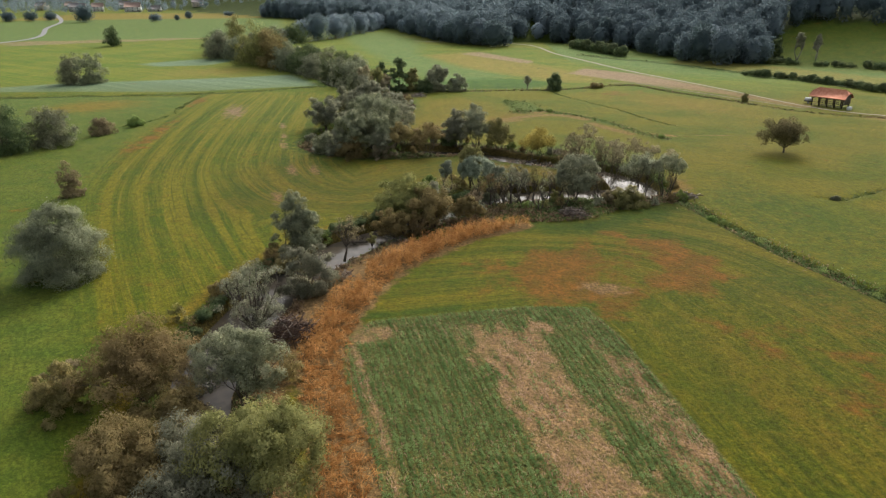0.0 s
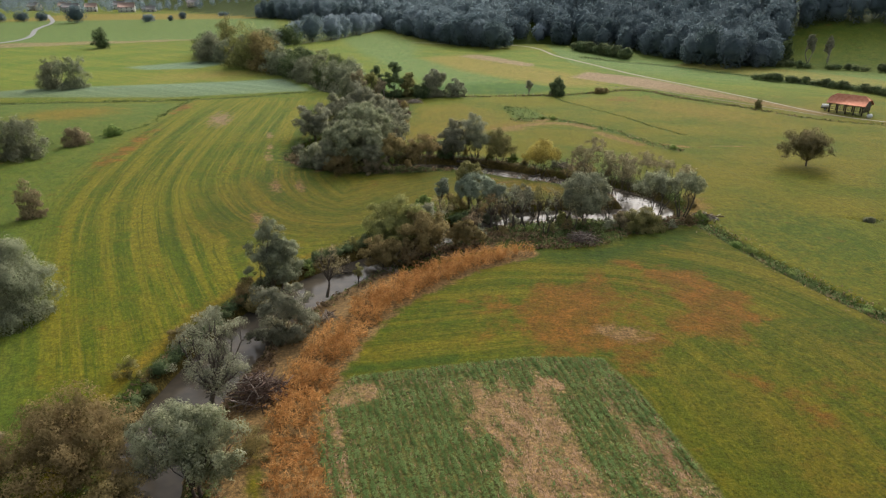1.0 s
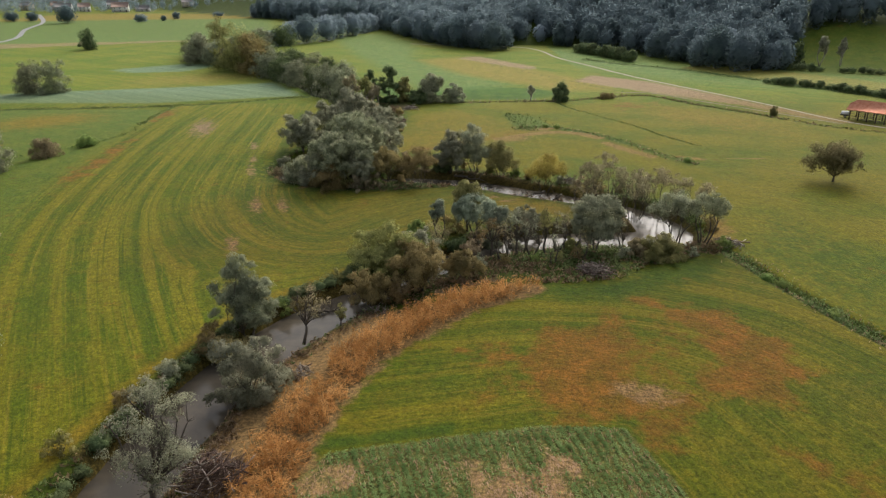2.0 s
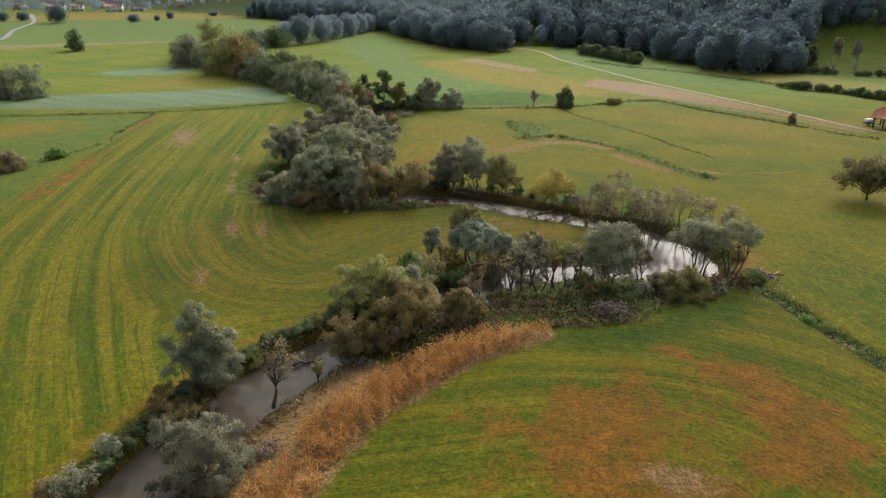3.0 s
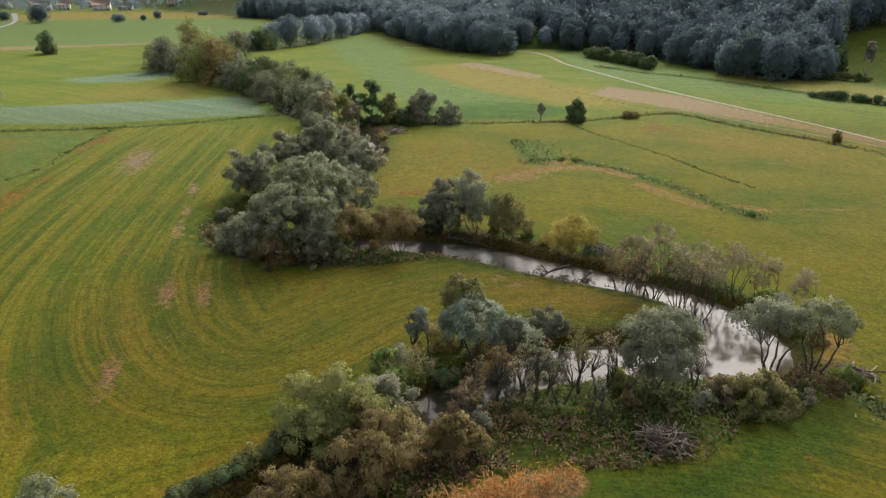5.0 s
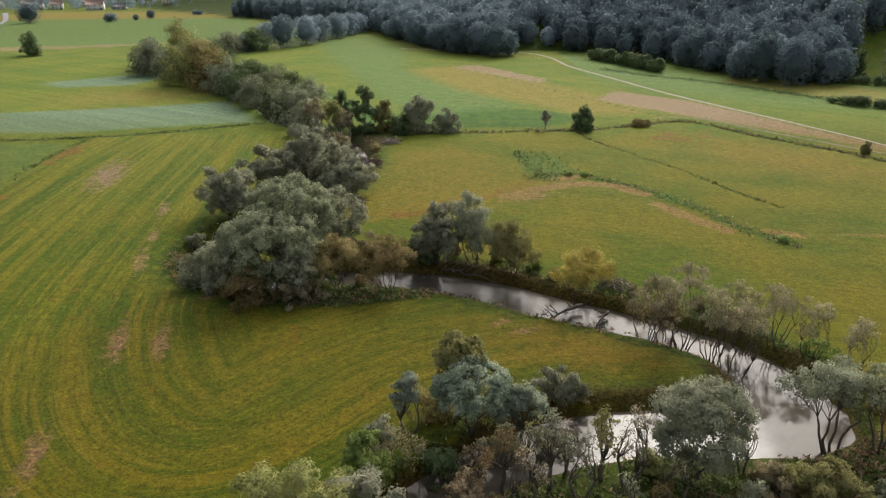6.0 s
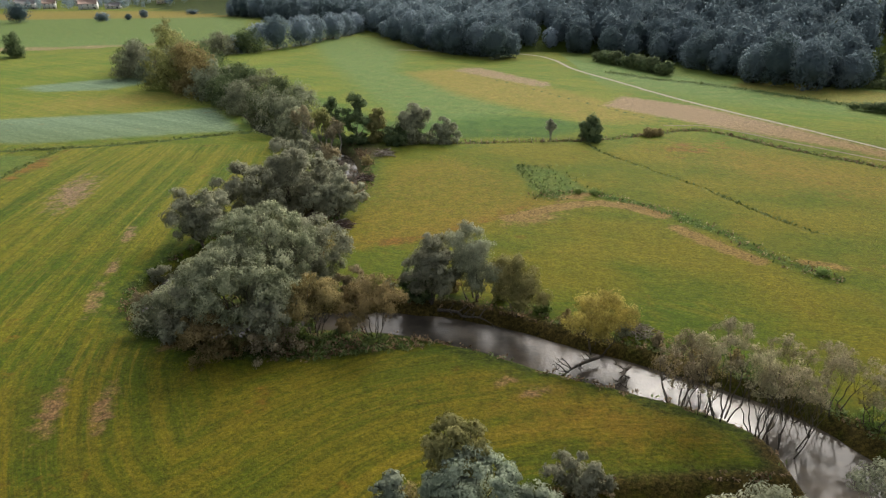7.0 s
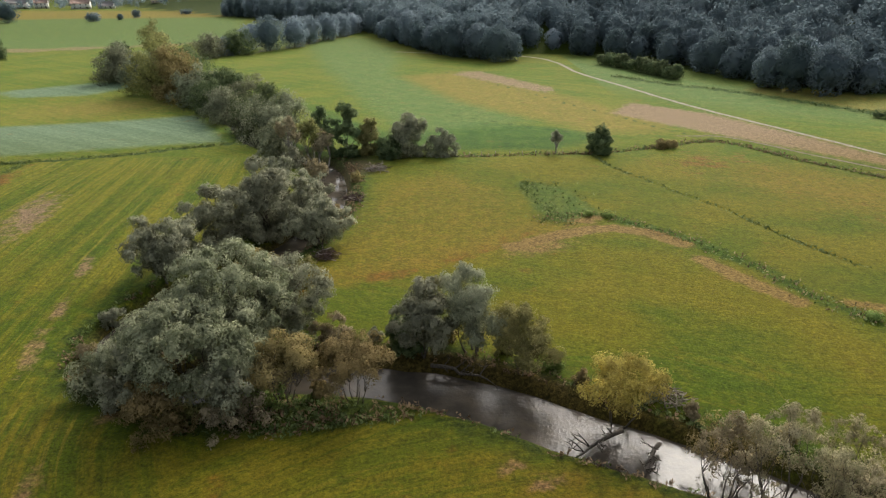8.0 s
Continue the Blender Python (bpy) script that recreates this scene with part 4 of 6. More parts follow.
# ---------------------------------------------------------------- riverside trees, downstream to upstream
SILVER = "silvery grey-green willow beside the river"
THIN = "thin half-bare willow with pale tufts by the water"
TREES = [
    ("willow_tree", -14.8, 47.6, 9.0, 9.0, dict(leaf="olive", label="full olive-green willow on the river bank", lobes=18, leaves=15000, low=0.12)),
    ("willow_tree", -20, 47, 7.4, 9.0, dict(leaf="grey", label="rounded grey-green willow on the river bank", lobes=16, leaves=13000, low=0.1)),
    ("willow_tree", -27, 49, 6.4, 9.0, dict(leaf="brown", label="brown-tinged willow thicket beside the river", lobes=15, leaves=11000, low=0.08)),
    ("willow_tree", -20.0, 60.6, 9.6, 7.4, dict(leaf="silver", label=SILVER, lobes=16, leaves=9500, low=0.16, stems=2, domes=3, twigs=6)),
    ("willow_tree", -25.4, 56.4, 7.0, 6.6, dict(leaf="brown", label="brown-olive willow leaning over the water", lobes=13, leaves=7500, low=0.08, stems=3)),
    ("willow_tree", -30.6, 61.4, 9.0, 10.4, dict(leaf="brown", label="large brown autumn willow beside the river", lobes=17, leaves=13000, low=0.1, stems=3)),
    ("shrub", -38.0, 60, 4.8, 6.5, dict(leaf="brown", label="low brown shrub at the meadow edge", lobes=11, leaves=6500, low=0.05, stems=3)),
    ("shrub", -40.5, 65, 2.4, 3.4, dict(leaf="red", label="small reddish shrub in the meadow", lobes=7, leaves=1500, low=0.05, stems=3)),
    ("willow_tree", -22.3, 71.4, 12.2, 7.4, dict(leaf="grey", label="gnarled old willow with sparse grey-green leaves", lobes=18, leaves=4300, size=0.19, low=0.12, stems=1, lobe=0.12, domes=8, twigs=10, lean=(-1.4, 1.2), fork_at=0.3)),
    ("willow_tree", -27.5, 84, 6.6, 4.2, dict(leaf="grey", label="sparse willow with dead upper branches", lobes=8, leaves=520, low=0.45, stems=1, lobe=0.14, twigs=8, lean=(-1.0, 1))),
    ("willow_tree", -18.6, 88.4, 8.0, 6.0, dict(leaf="grey", label="dense grey-green willow bush by the water", lobes=15, leaves=10000, low=0.06, stems=3)),
    ("willow_tree", -22.9, 103.2, 11.0, 6.2, dict(leaf="dusk", label="tall grey-olive willow on the far bank", lobes=20, leaves=12000, low=0.1, stems=3, domes=4, spread=0.5, twigs=6)),
    ("shrub", -24.0, 98.2, 4.4, 5.0, dict(leaf="brown", label="rust-brown shrub below the tall willow", lobes=10, leaves=4200, low=0.05, stems=4)),
    ("willow_tree", -15.6, 100.4, 6.8, 4.6, dict(leaf="red", label="leaning bare-stemmed willow with a tawny top", lobes=9, leaves=620, size=0.18, low=0.35, stems=1, lean=(-1.6, 1.2), domes=5, twigs=12, z=-0.8, fork_at=0.35)),
    ("sapling", -11.8, 105, 3.2, 2.0, dict(leaf="olive", label="small sapling at the water's edge", lobes=4, leaves=300, low=0.3, stems=1)),
    ("willow_tree", -7.2, 119.8, 9.9, 8.4, dict(leaf="olive", label="broad olive-grey willow on the inner bank", lobes=18, leaves=11500, low=0.12, stems=3)),
    ("willow_tree", -2.2, 114.5, 7.4, 7.4, dict(leaf="brown", label="brown-tinted rounded willow by the corn strip", lobes=15, leaves=9000, low=0.1, stems=3)),
    ("willow_tree", -8.6, 111.2, 5.8, 5.6, dict(leaf="brown", label="dusty brown willow bush by the water", lobes=12, leaves=6000, low=0.08, stems=3)),
    ("willow_tree", -2.6, 121.6, 8.6, 5.4, dict(leaf="grey", label="grey-green willow crowding the inner bank", lobes=12, leaves=5500, low=0.1, stems=3)),
    ("shrub", 3.6, 118, 4.4, 4.6, dict(leaf="brown", label="small brown willow bush by the river", lobes=9, leaves=4200, low=0.1, stems=3)),
    ("willow_tree", 4.8, 137.6, 8.6, 4.4, dict(leaf="olive", label="yellow-green willow on the inside of the bend", lobes=12, leaves=5200, low=0.3, stems=2, domes=1)),
    ("willow_tree", 5.8, 135.0, 7.4, 6.0, dict(leaf="teal", label="blue-grey willow on the inside of the bend", lobes=15, leaves=8000, low=0.3, stems=3, domes=1)),
    ("willow_tree", 10.0, 136.2, 7.4, 5.2, dict(leaf="teal", label="arching blue-grey willow over the river", lobes=10, leaves=3200, low=0.45, stems=2, twigs=6, lean=(2.0, 0.6))),
    ("willow_tree", 0.2, 134.2, 6.6, 3.2, dict(leaf="teal", label="slim blue-grey willow on the inside of the bend", lobes=8, leaves=1900, low=0.4, stems=2, twigs=6)),
    ("willow_tree", 14.6, 139.6, 4.6, 4.2, dict(leaf="grey", label="low grey-green willow on the earthy bank", lobes=9, leaves=2600, low=0.1, stems=3)),
    ("shrub", 5.2, 125.4, 4.0, 4.0, dict(leaf="red", label="reddish-brown twiggy willow bush over the water", lobes=9, leaves=1500, low=0.25, stems=5, spread=0.4, twigs=9)),
    ("shrub", -0.6, 129.6, 5.2, 4.4, dict(leaf="red", label="bare reddish twigs over the stream", lobes=9, leaves=700, size=0.2, low=0.2, stems=6, spread=0.5, twigs=10)),
    # dark leaf colour here stands for the shade in the hollow under the willows
    ("shrub", 3.2, 130.4, 4.6, 4.6, dict(leaf="dark", label="shrub below the willows, their shade in its dark leaf colour", lobes=9, leaves=2600, low=0.04, stems=4)),
    ("shrub", -3.4, 127.2, 5.4, 4.6, dict(leaf="green", label="green willow bush on the inner bank", lobes=10, leaves=4200, low=0.06, stems=4)),
    ("shrub", 8.4, 133.8, 3.6, 4.2, dict(leaf="dusk", label="dusky shrub at the foot of the willows", lobes=8, leaves=2200, low=0.04, stems=4)),
    ("shrub", 20.6, 130.0, 2.3, 3.0, dict(leaf="olive", label="yellow-green bush at the water's edge", lobes=8, leaves=2200, low=0.06, stems=3)),
    ("shrub", 30.0, 127.2, 2.5, 3.4, dict(leaf="red", label="rust-coloured bush by the bend", lobes=8, leaves=2200, low=0.05, stems=3)),
    ("willow_tree", 8.2, 127, 6.6, 4.0, dict(leaf="brown", label="twisted bare willow with a few brown leaves", lobes=7, size=0.24, leaves=560, low=0.4, stems=1, twigs=8)),
    ("willow_tree", 12.0, 127.5, 7.6, 4.0, dict(leaf="grey", label="thin bare-stemmed willow with sparse leaves", lobes=7, size=0.24, leaves=520, low=0.4, stems=1, twigs=8)),
    ("willow_tree", 16.4, 128.4, 7.2, 3.8, dict(leaf="olive", label="thin ivy-hung willow beside the river", lobes=7, size=0.24, leaves=700, low=0.35, stems=1, twigs=8)),
    ("bare_willow", 9.6, 124.6, 6.2, 3.1, dict(leaf="tawny", label="thin bare-branched willow with a few dry leaves", lobes=7, leaves=143, size=0.2, low=0.4, stems=2, spread=0.25, twigs=10, lobe=0.15)),
    ("bare_willow", 10.8, 129.2, 6.8, 3.4, dict(leaf="olive", label="thin bare-branched willow with a few dry leaves", lobes=7, leaves=231, size=0.2, low=0.4, stems=2, spread=0.25, twigs=10, lobe=0.15)),
    ("bare_willow", 14.2, 125.2, 7.4, 3.7, dict(leaf="grey", label="thin bare-branched willow with a few dry leaves", lobes=7, leaves=181, size=0.2, low=0.4, stems=2, spread=0.25, twigs=10, lobe=0.15)),
    ("bare_willow", 13.4, 129.4, 5.8, 2.9, dict(leaf="red", label="thin bare-branched willow with a few dry leaves", lobes=7, leaves=143, size=0.2, low=0.4, stems=2, spread=0.25, twigs=10, lobe=0.15)),
    ("bare_willow", 18.2, 127.2, 7.0, 3.5, dict(leaf="grey", label="thin bare-branched willow with a few dry leaves", lobes=7, leaves=209, size=0.2, low=0.4, stems=2, spread=0.25, twigs=10, lobe=0.15)),
    ("bare_willow", 19.8, 130.2, 6.2, 3.1, dict(leaf="tawny", label="thin bare-branched willow with a few dry leaves", lobes=7, leaves=165, size=0.2, low=0.4, stems=2, spread=0.25, twigs=10, lobe=0.15)),
    ("bare_willow", 6.2, 128.2, 6.4, 3.2, dict(leaf="red", label="thin bare-branched willow with a few dry leaves", lobes=7, leaves=231, size=0.2, low=0.4, stems=2, spread=0.25, twigs=10, lobe=0.15)),
    ("bare_willow", 17.0, 123.4, 4.6, 2.3, dict(leaf="grey", label="thin bare-branched willow with a few dry leaves", lobes=7, leaves=132, size=0.2, low=0.4, stems=2, spread=0.25, twigs=10, lobe=0.15)),
    ("bare_willow", 28.6, 129.6, 5.4, 2.7, dict(leaf="red", label="thin bare-branched willow with a few dry leaves", lobes=7, leaves=165, size=0.2, low=0.4, stems=2, spread=0.25, twigs=10, lobe=0.15)),
    ("bare_willow", 21.4, 125.2, 4.8, 2.4, dict(leaf="tawny", label="thin bare-branched willow with a few dry leaves", lobes=7, leaves=143, size=0.2, low=0.4, stems=2, spread=0.25, twigs=10, lobe=0.15)),
    ("willow_tree", 24.2, 128.4, 9.2, 6.8, dict(leaf="grey", label="dense rounded grey-green willow by the bend", lobes=16, leaves=9000, low=0.12, stems=3, domes=1)),
    ("willow_tree", 38.0, 133.2, 9.4, 7.4, dict(leaf="grey", label="multi-stemmed old willow at the bend", lobes=12, leaves=3600, low=0.42, stems=4, spread=0.5, lean=(-1.2, 1.6), twigs=7)),
    ("willow_tree", 42.2, 132.6, 8.6, 6.6, dict(leaf="silver", label="spreading willow with bare lower limbs", lobes=10, leaves=2700, low=0.45, stems=4, spread=0.5, lean=(1.2, 0.6), twigs=7)),
    ("shrub", 33.6, 125.0, 3.8, 5.8, dict(leaf="olive", label="yellow-green willow bush by the bend", lobes=13, leaves=7000, low=0.03, stems=4)),
    ("willow_tree", 30.0, 150.6, 10.8, 6.0, dict(leaf="tawny", label=THIN, lobes=10, leaves=2296, size=0.22, low=0.42, stems=6, spread=0.7, twigs=8, lobe=0.12)),
    ("willow_tree", 32.6, 148.4, 9.2, 4.5, dict(leaf="tawny", label=THIN, lobes=10, leaves=1236, size=0.22, low=0.42, stems=6, spread=0.7, twigs=8, lobe=0.12)),
    ("willow_tree", 34.6, 147.2, 10.1, 5.2, dict(leaf="tawny", label=THIN, lobes=10, leaves=1767, size=0.22, low=0.42, stems=6, spread=0.7, twigs=8, lobe=0.12)),
    ("willow_tree", 26.8, 153.4, 8.6, 4.8, dict(leaf="tawny", label=THIN, lobes=10, leaves=1413, size=0.22, low=0.42, stems=6, spread=0.7, twigs=8, lobe=0.12)),
    ("willow_tree", 28.4, 151.4, 7.0, 3.9, dict(leaf="tawny", label=THIN, lobes=10, leaves=793, size=0.22, low=0.42, stems=6, spread=0.7, twigs=8, lobe=0.12)),
    ("willow_tree", 40.8, 151.6, 7.5, 5.8, dict(leaf="tawny", label=THIN, lobes=10, leaves=1589, size=0.22, low=0.42, stems=6, spread=0.7, twigs=8, lobe=0.12)),
    ("willow_tree", 43.6, 148.6, 6.2, 4.8, dict(leaf="tawny", label=THIN, lobes=10, leaves=1147, size=0.22, low=0.42, stems=6, spread=0.7, twigs=8, lobe=0.12)),
    ("willow_tree", 46.0, 145.0, 6.4, 5.0, dict(leaf="tawny", label=THIN, lobes=10, leaves=1147, size=0.22, low=0.42, stems=6, spread=0.7, twigs=8, lobe=0.12)),
    ("willow_tree", 37.8, 155.2, 6.4, 4.3, dict(leaf="tawny", label=THIN, lobes=10, leaves=882, size=0.22, low=0.42, stems=6, spread=0.7, twigs=8, lobe=0.12)),
    ("willow_tree", 28.4, 157.6, 6.6, 6.4, dict(leaf="brown", label="twiggy brown willow leaning over the river", lobes=12, leaves=1500, size=0.24, low=0.18, stems=6, spread=0.7, twigs=8, lean=(-0.6, -1.2), fork_at=0.18)),
    ("willow_tree", 37.4, 152.2, 7.2, 6.0, dict(leaf="tawny", label="twiggy tawny willow above the river bend", lobes=12, leaves=1200, size=0.24, low=0.2, stems=6, spread=0.7, twigs=8, fork_at=0.2)),
    ("willow_tree", -18.4, 219.5, 10.6, 9.0, dict(leaf="grey", label="broad grey-brown willow crown along the river", lobes=16, leaves=8800, low=0.05, stems=3, lobe=0.13)),
    ("willow_tree", 21.2, 164.8, 8.4, 7.6, dict(leaf="yellow", label="willow turning yellow on the river bank", lobes=14, leaves=6000, size=0.27, low=0.16, stems=6, spread=0.7, twigs=9, lean=(0, -1.5), fork_at=0.22)),
    ("willow_tree", 12.8, 172.2, 7.6, 7.2, dict(leaf="olive", label="yellow-green willow on the outer bank", lobes=13, leaves=7000, size=0.27, low=0.10, stems=5, spread=0.6, twigs=8, domes=3)),
    ("willow_tree", 7.6, 175.8, 10.0, 7.2, dict(leaf="grey", label="leaning grey-olive willow with forked stems", lobes=15, leaves=9500, size=0.28, low=0.12, stems=4, spread=0.6, lean=(1.2, -1.4), twigs=8, domes=3)),
    ("willow_tree", 2.2, 175.6, 9.4, 6.8, dict(leaf="grey", label="dark-stemmed willow leaning over the river", lobes=15, leaves=8500, low=0.08, stems=3, lean=(-0.6, 0))),
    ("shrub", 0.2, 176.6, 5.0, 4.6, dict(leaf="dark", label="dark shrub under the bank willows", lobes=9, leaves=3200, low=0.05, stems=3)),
    ("willow_tree", -4.2, 166.6, 7.6, 7.4, dict(leaf="brown", label="brown willow with bare forked stems", lobes=13, leaves=5600, size=0.27, low=0.2, stems=5, spread=0.6, twigs=8, fork_at=0.18)),
    ("willow_tree", -11.0, 166.4, 7.8, 7.0, dict(leaf="brown", label="brown willow with bare forked stems", lobes=13, leaves=5600, size=0.27, low=0.2, stems=5, spread=0.6, twigs=8, fork_at=0.18)),
    ("willow_tree", -16.5, 164.8, 7.0, 6.6, dict(leaf="grey", label="twiggy grey-brown willow on the near bank", lobes=12, leaves=5200, low=0.2, stems=3)),
    ("shrub", -21.6, 162.8, 5.6, 6.4, dict(leaf="brown", label="twiggy brown thicket below the domed willow", lobes=12, leaves=3600, size=0.28, low=0.05, stems=5, spread=0.5, twigs=8)),
    ("shrub", -15.0, 162.6, 5.0, 5.6, dict(leaf="tawny", label="pale twiggy thicket below the domed willow", lobes=11, leaves=2400, size=0.28, low=0.05, stems=5, spread=0.5, twigs=8)),
    ("willow_tree", -19.6, 167.6, 11.8, 11.6, dict(leaf="silver", label="great domed silver willow over the river", lobes=30, leaves=19000, low=0.26, stems=3, spread=0.8, lobe=0.11, domes=1)),
    ("willow_tree", -18.4, 174.4, 13.4, 12.6, dict(leaf="silver", label="tall domed silver willow behind the stream", lobes=30, leaves=17000, low=0.12, stems=3, lobe=0.11, domes=1)),
    ("willow_tree", -13.6, 179.5, 10.6, 8.6, dict(leaf="grey", label="grey-brown willow behind the domed willow", lobes=16, leaves=8000, low=0.1, stems=3, lobe=0.13)),
    ("willow_tree", -29.6, 170.6, 7.4, 8.2, dict(leaf="silver", label="low silvery willow overhanging the outer bank", lobes=16, leaves=9000, low=0.03, stems=3, domes=3)),
    ("willow_tree", -25.0, 166.0, 6.4, 5.6, dict(leaf="grey", label="twiggy grey-brown willow on the near bank", lobes=10, leaves=3600, low=0.1, stems=3)),
    ("willow_tree", -33.2, 195.5, 8.8, 8.2, dict(leaf="grey", label="dark grey-green tree at the meadow edge", lobes=14, leaves=7500, low=0.12, stems=2)),
    ("willow_tree", -23.6, 214, 12.4, 13.0, dict(leaf="grey", label="broad grey-brown willow crown along the river", lobes=24, leaves=14300, low=0.05, stems=3, lobe=0.12)),
    ("willow_tree", -29.5, 207, 10.2, 10.0, dict(leaf="grey", label="broad grey-brown willow crown along the river", lobes=18, leaves=9900, low=0.05, stems=3, lobe=0.13)),
    ("willow_tree", -14.5, 209, 8.2, 7.6, dict(leaf="grey", label="dusky grey-brown willow on the eastern bank", lobes=13, leaves=5500, low=0.08, stems=3)),
    ("willow_tree", -24.5, 228, 9.8, 9.5, dict(leaf="grey", label="broad grey-brown willow crown along the river", lobes=16, leaves=7700, low=0.05, stems=3, lobe=0.13)),
]
for i, (name, tx, ty, th, tw, kw) in enumerate(TREES):
    if "size" not in kw:
        kw["size"] = 0.27 if ty < 112 else 0.31 if ty < 150 else 0.36 if ty < 185 else 0.46
    kw["leaves"] = int(kw["leaves"] * (1.4 if ty < 130 else 1.25))
    kw["lobes"] = int(kw["lobes"] * 2.2)
    tree(name, tx, ty, th, tw * (1.22 if tw < 12 else 1.1), seed=100 + i, turn=(i * 77) % 360, **kw)

BUSHES = [(-31, 52, 3), (-24, 54, 3.4), (-33, 66, 3.6), (-26.5, 66, 4), (-17, 66, 3), (-16.5, 56, 3.2), (-33, 79, 2.4), (-30.5, 86, 2.6), (-28, 92, 2.6), (-20, 92, 3.2), (-16, 91, 2.8), (-26, 99, 3.4), (-19.6, 109, 2.4),
          (-14, 117, 2.0), (-5, 111, 3.4), (0, 120, 4.0), (-3, 122, 3.6), (6, 122.5, 2.4), (10, 123, 1.8), (14.5, 124, 1.6), (18, 124.4, 1.7), (21.0, 126, 2.2), (27.5, 125.5, 2.2), (30.5, 126, 2.0), (38.5, 126, 1.8),
          (42, 128, 1.8), (44.5, 130.5, 2.6), (7.5, 137.5, 3.6), (2.6, 136.6, 3.4), (12.2, 133.6, 2.6), (16.8, 140.6, 1.8), (-2.5, 133.5, 2.8), (45.6, 139.5, 2.4), (44, 149, 3.2), (38.5, 155.5, 3.2), (35, 158.6, 3.0), (31.5, 160.6, 3.2),
          (28, 163, 3.0), (24.5, 165, 3.4), (18.5, 168.5, 3.4), (16.2, 170.6, 3.4), (11.2, 174.2, 3.6), (5.2, 176.4, 3.6), (-3.5, 177.2, 3.4), (-8, 178, 3.8), (-12, 179, 4.2), (-8, 166, 3.2), (-13.6, 165.6, 3.6),
          (-19.5, 163.6, 3.6), (-24, 164.2, 3.8), (-27.2, 166, 3.4), (-35.5, 176, 2.4), (-36, 184, 2.6), (-21, 196, 4.6), (-25.5, 190, 5.2), (-15, 193, 4.2), (-13.4, 218, 3.6), (-20.5, 236, 4.6), (-22, 246, 4.4), (-28, 254, 4.6), (-13, 243, 2.4)]
for i, (bx, by, bh) in enumerate(BUSHES):
    if -9 < bx < 40 and 153 < by < 178:
        bh, by = bh * 0.55, by + 1.6
    kind_ = ("brown", "grey", "olive", "red", "green", "grey", "brown")[(i * 5) % 7]
    word = {"brown": "brown autumn", "grey": "grey twiggy", "olive": "olive-green", "red": "reddish-brown", "green": "green leafy"}[kind_]
    sparse = i % 3 == 0
    tree("bank_shrub", bx, by, bh, bh * 1.45, kind_, word + " shrub on the river bank", seed=700 + i, lobes=9, leaves=int((520 if sparse else 950) * bh ** 1.3 / 3.2), low=0.02, stems=4, spread=0.3, size=0.27 if by < 150 else 0.36,
         twigs=6 if sparse else 3, lobe=0.18, group="bank shrubs", category="shrub", turn=(i * 91) % 360)

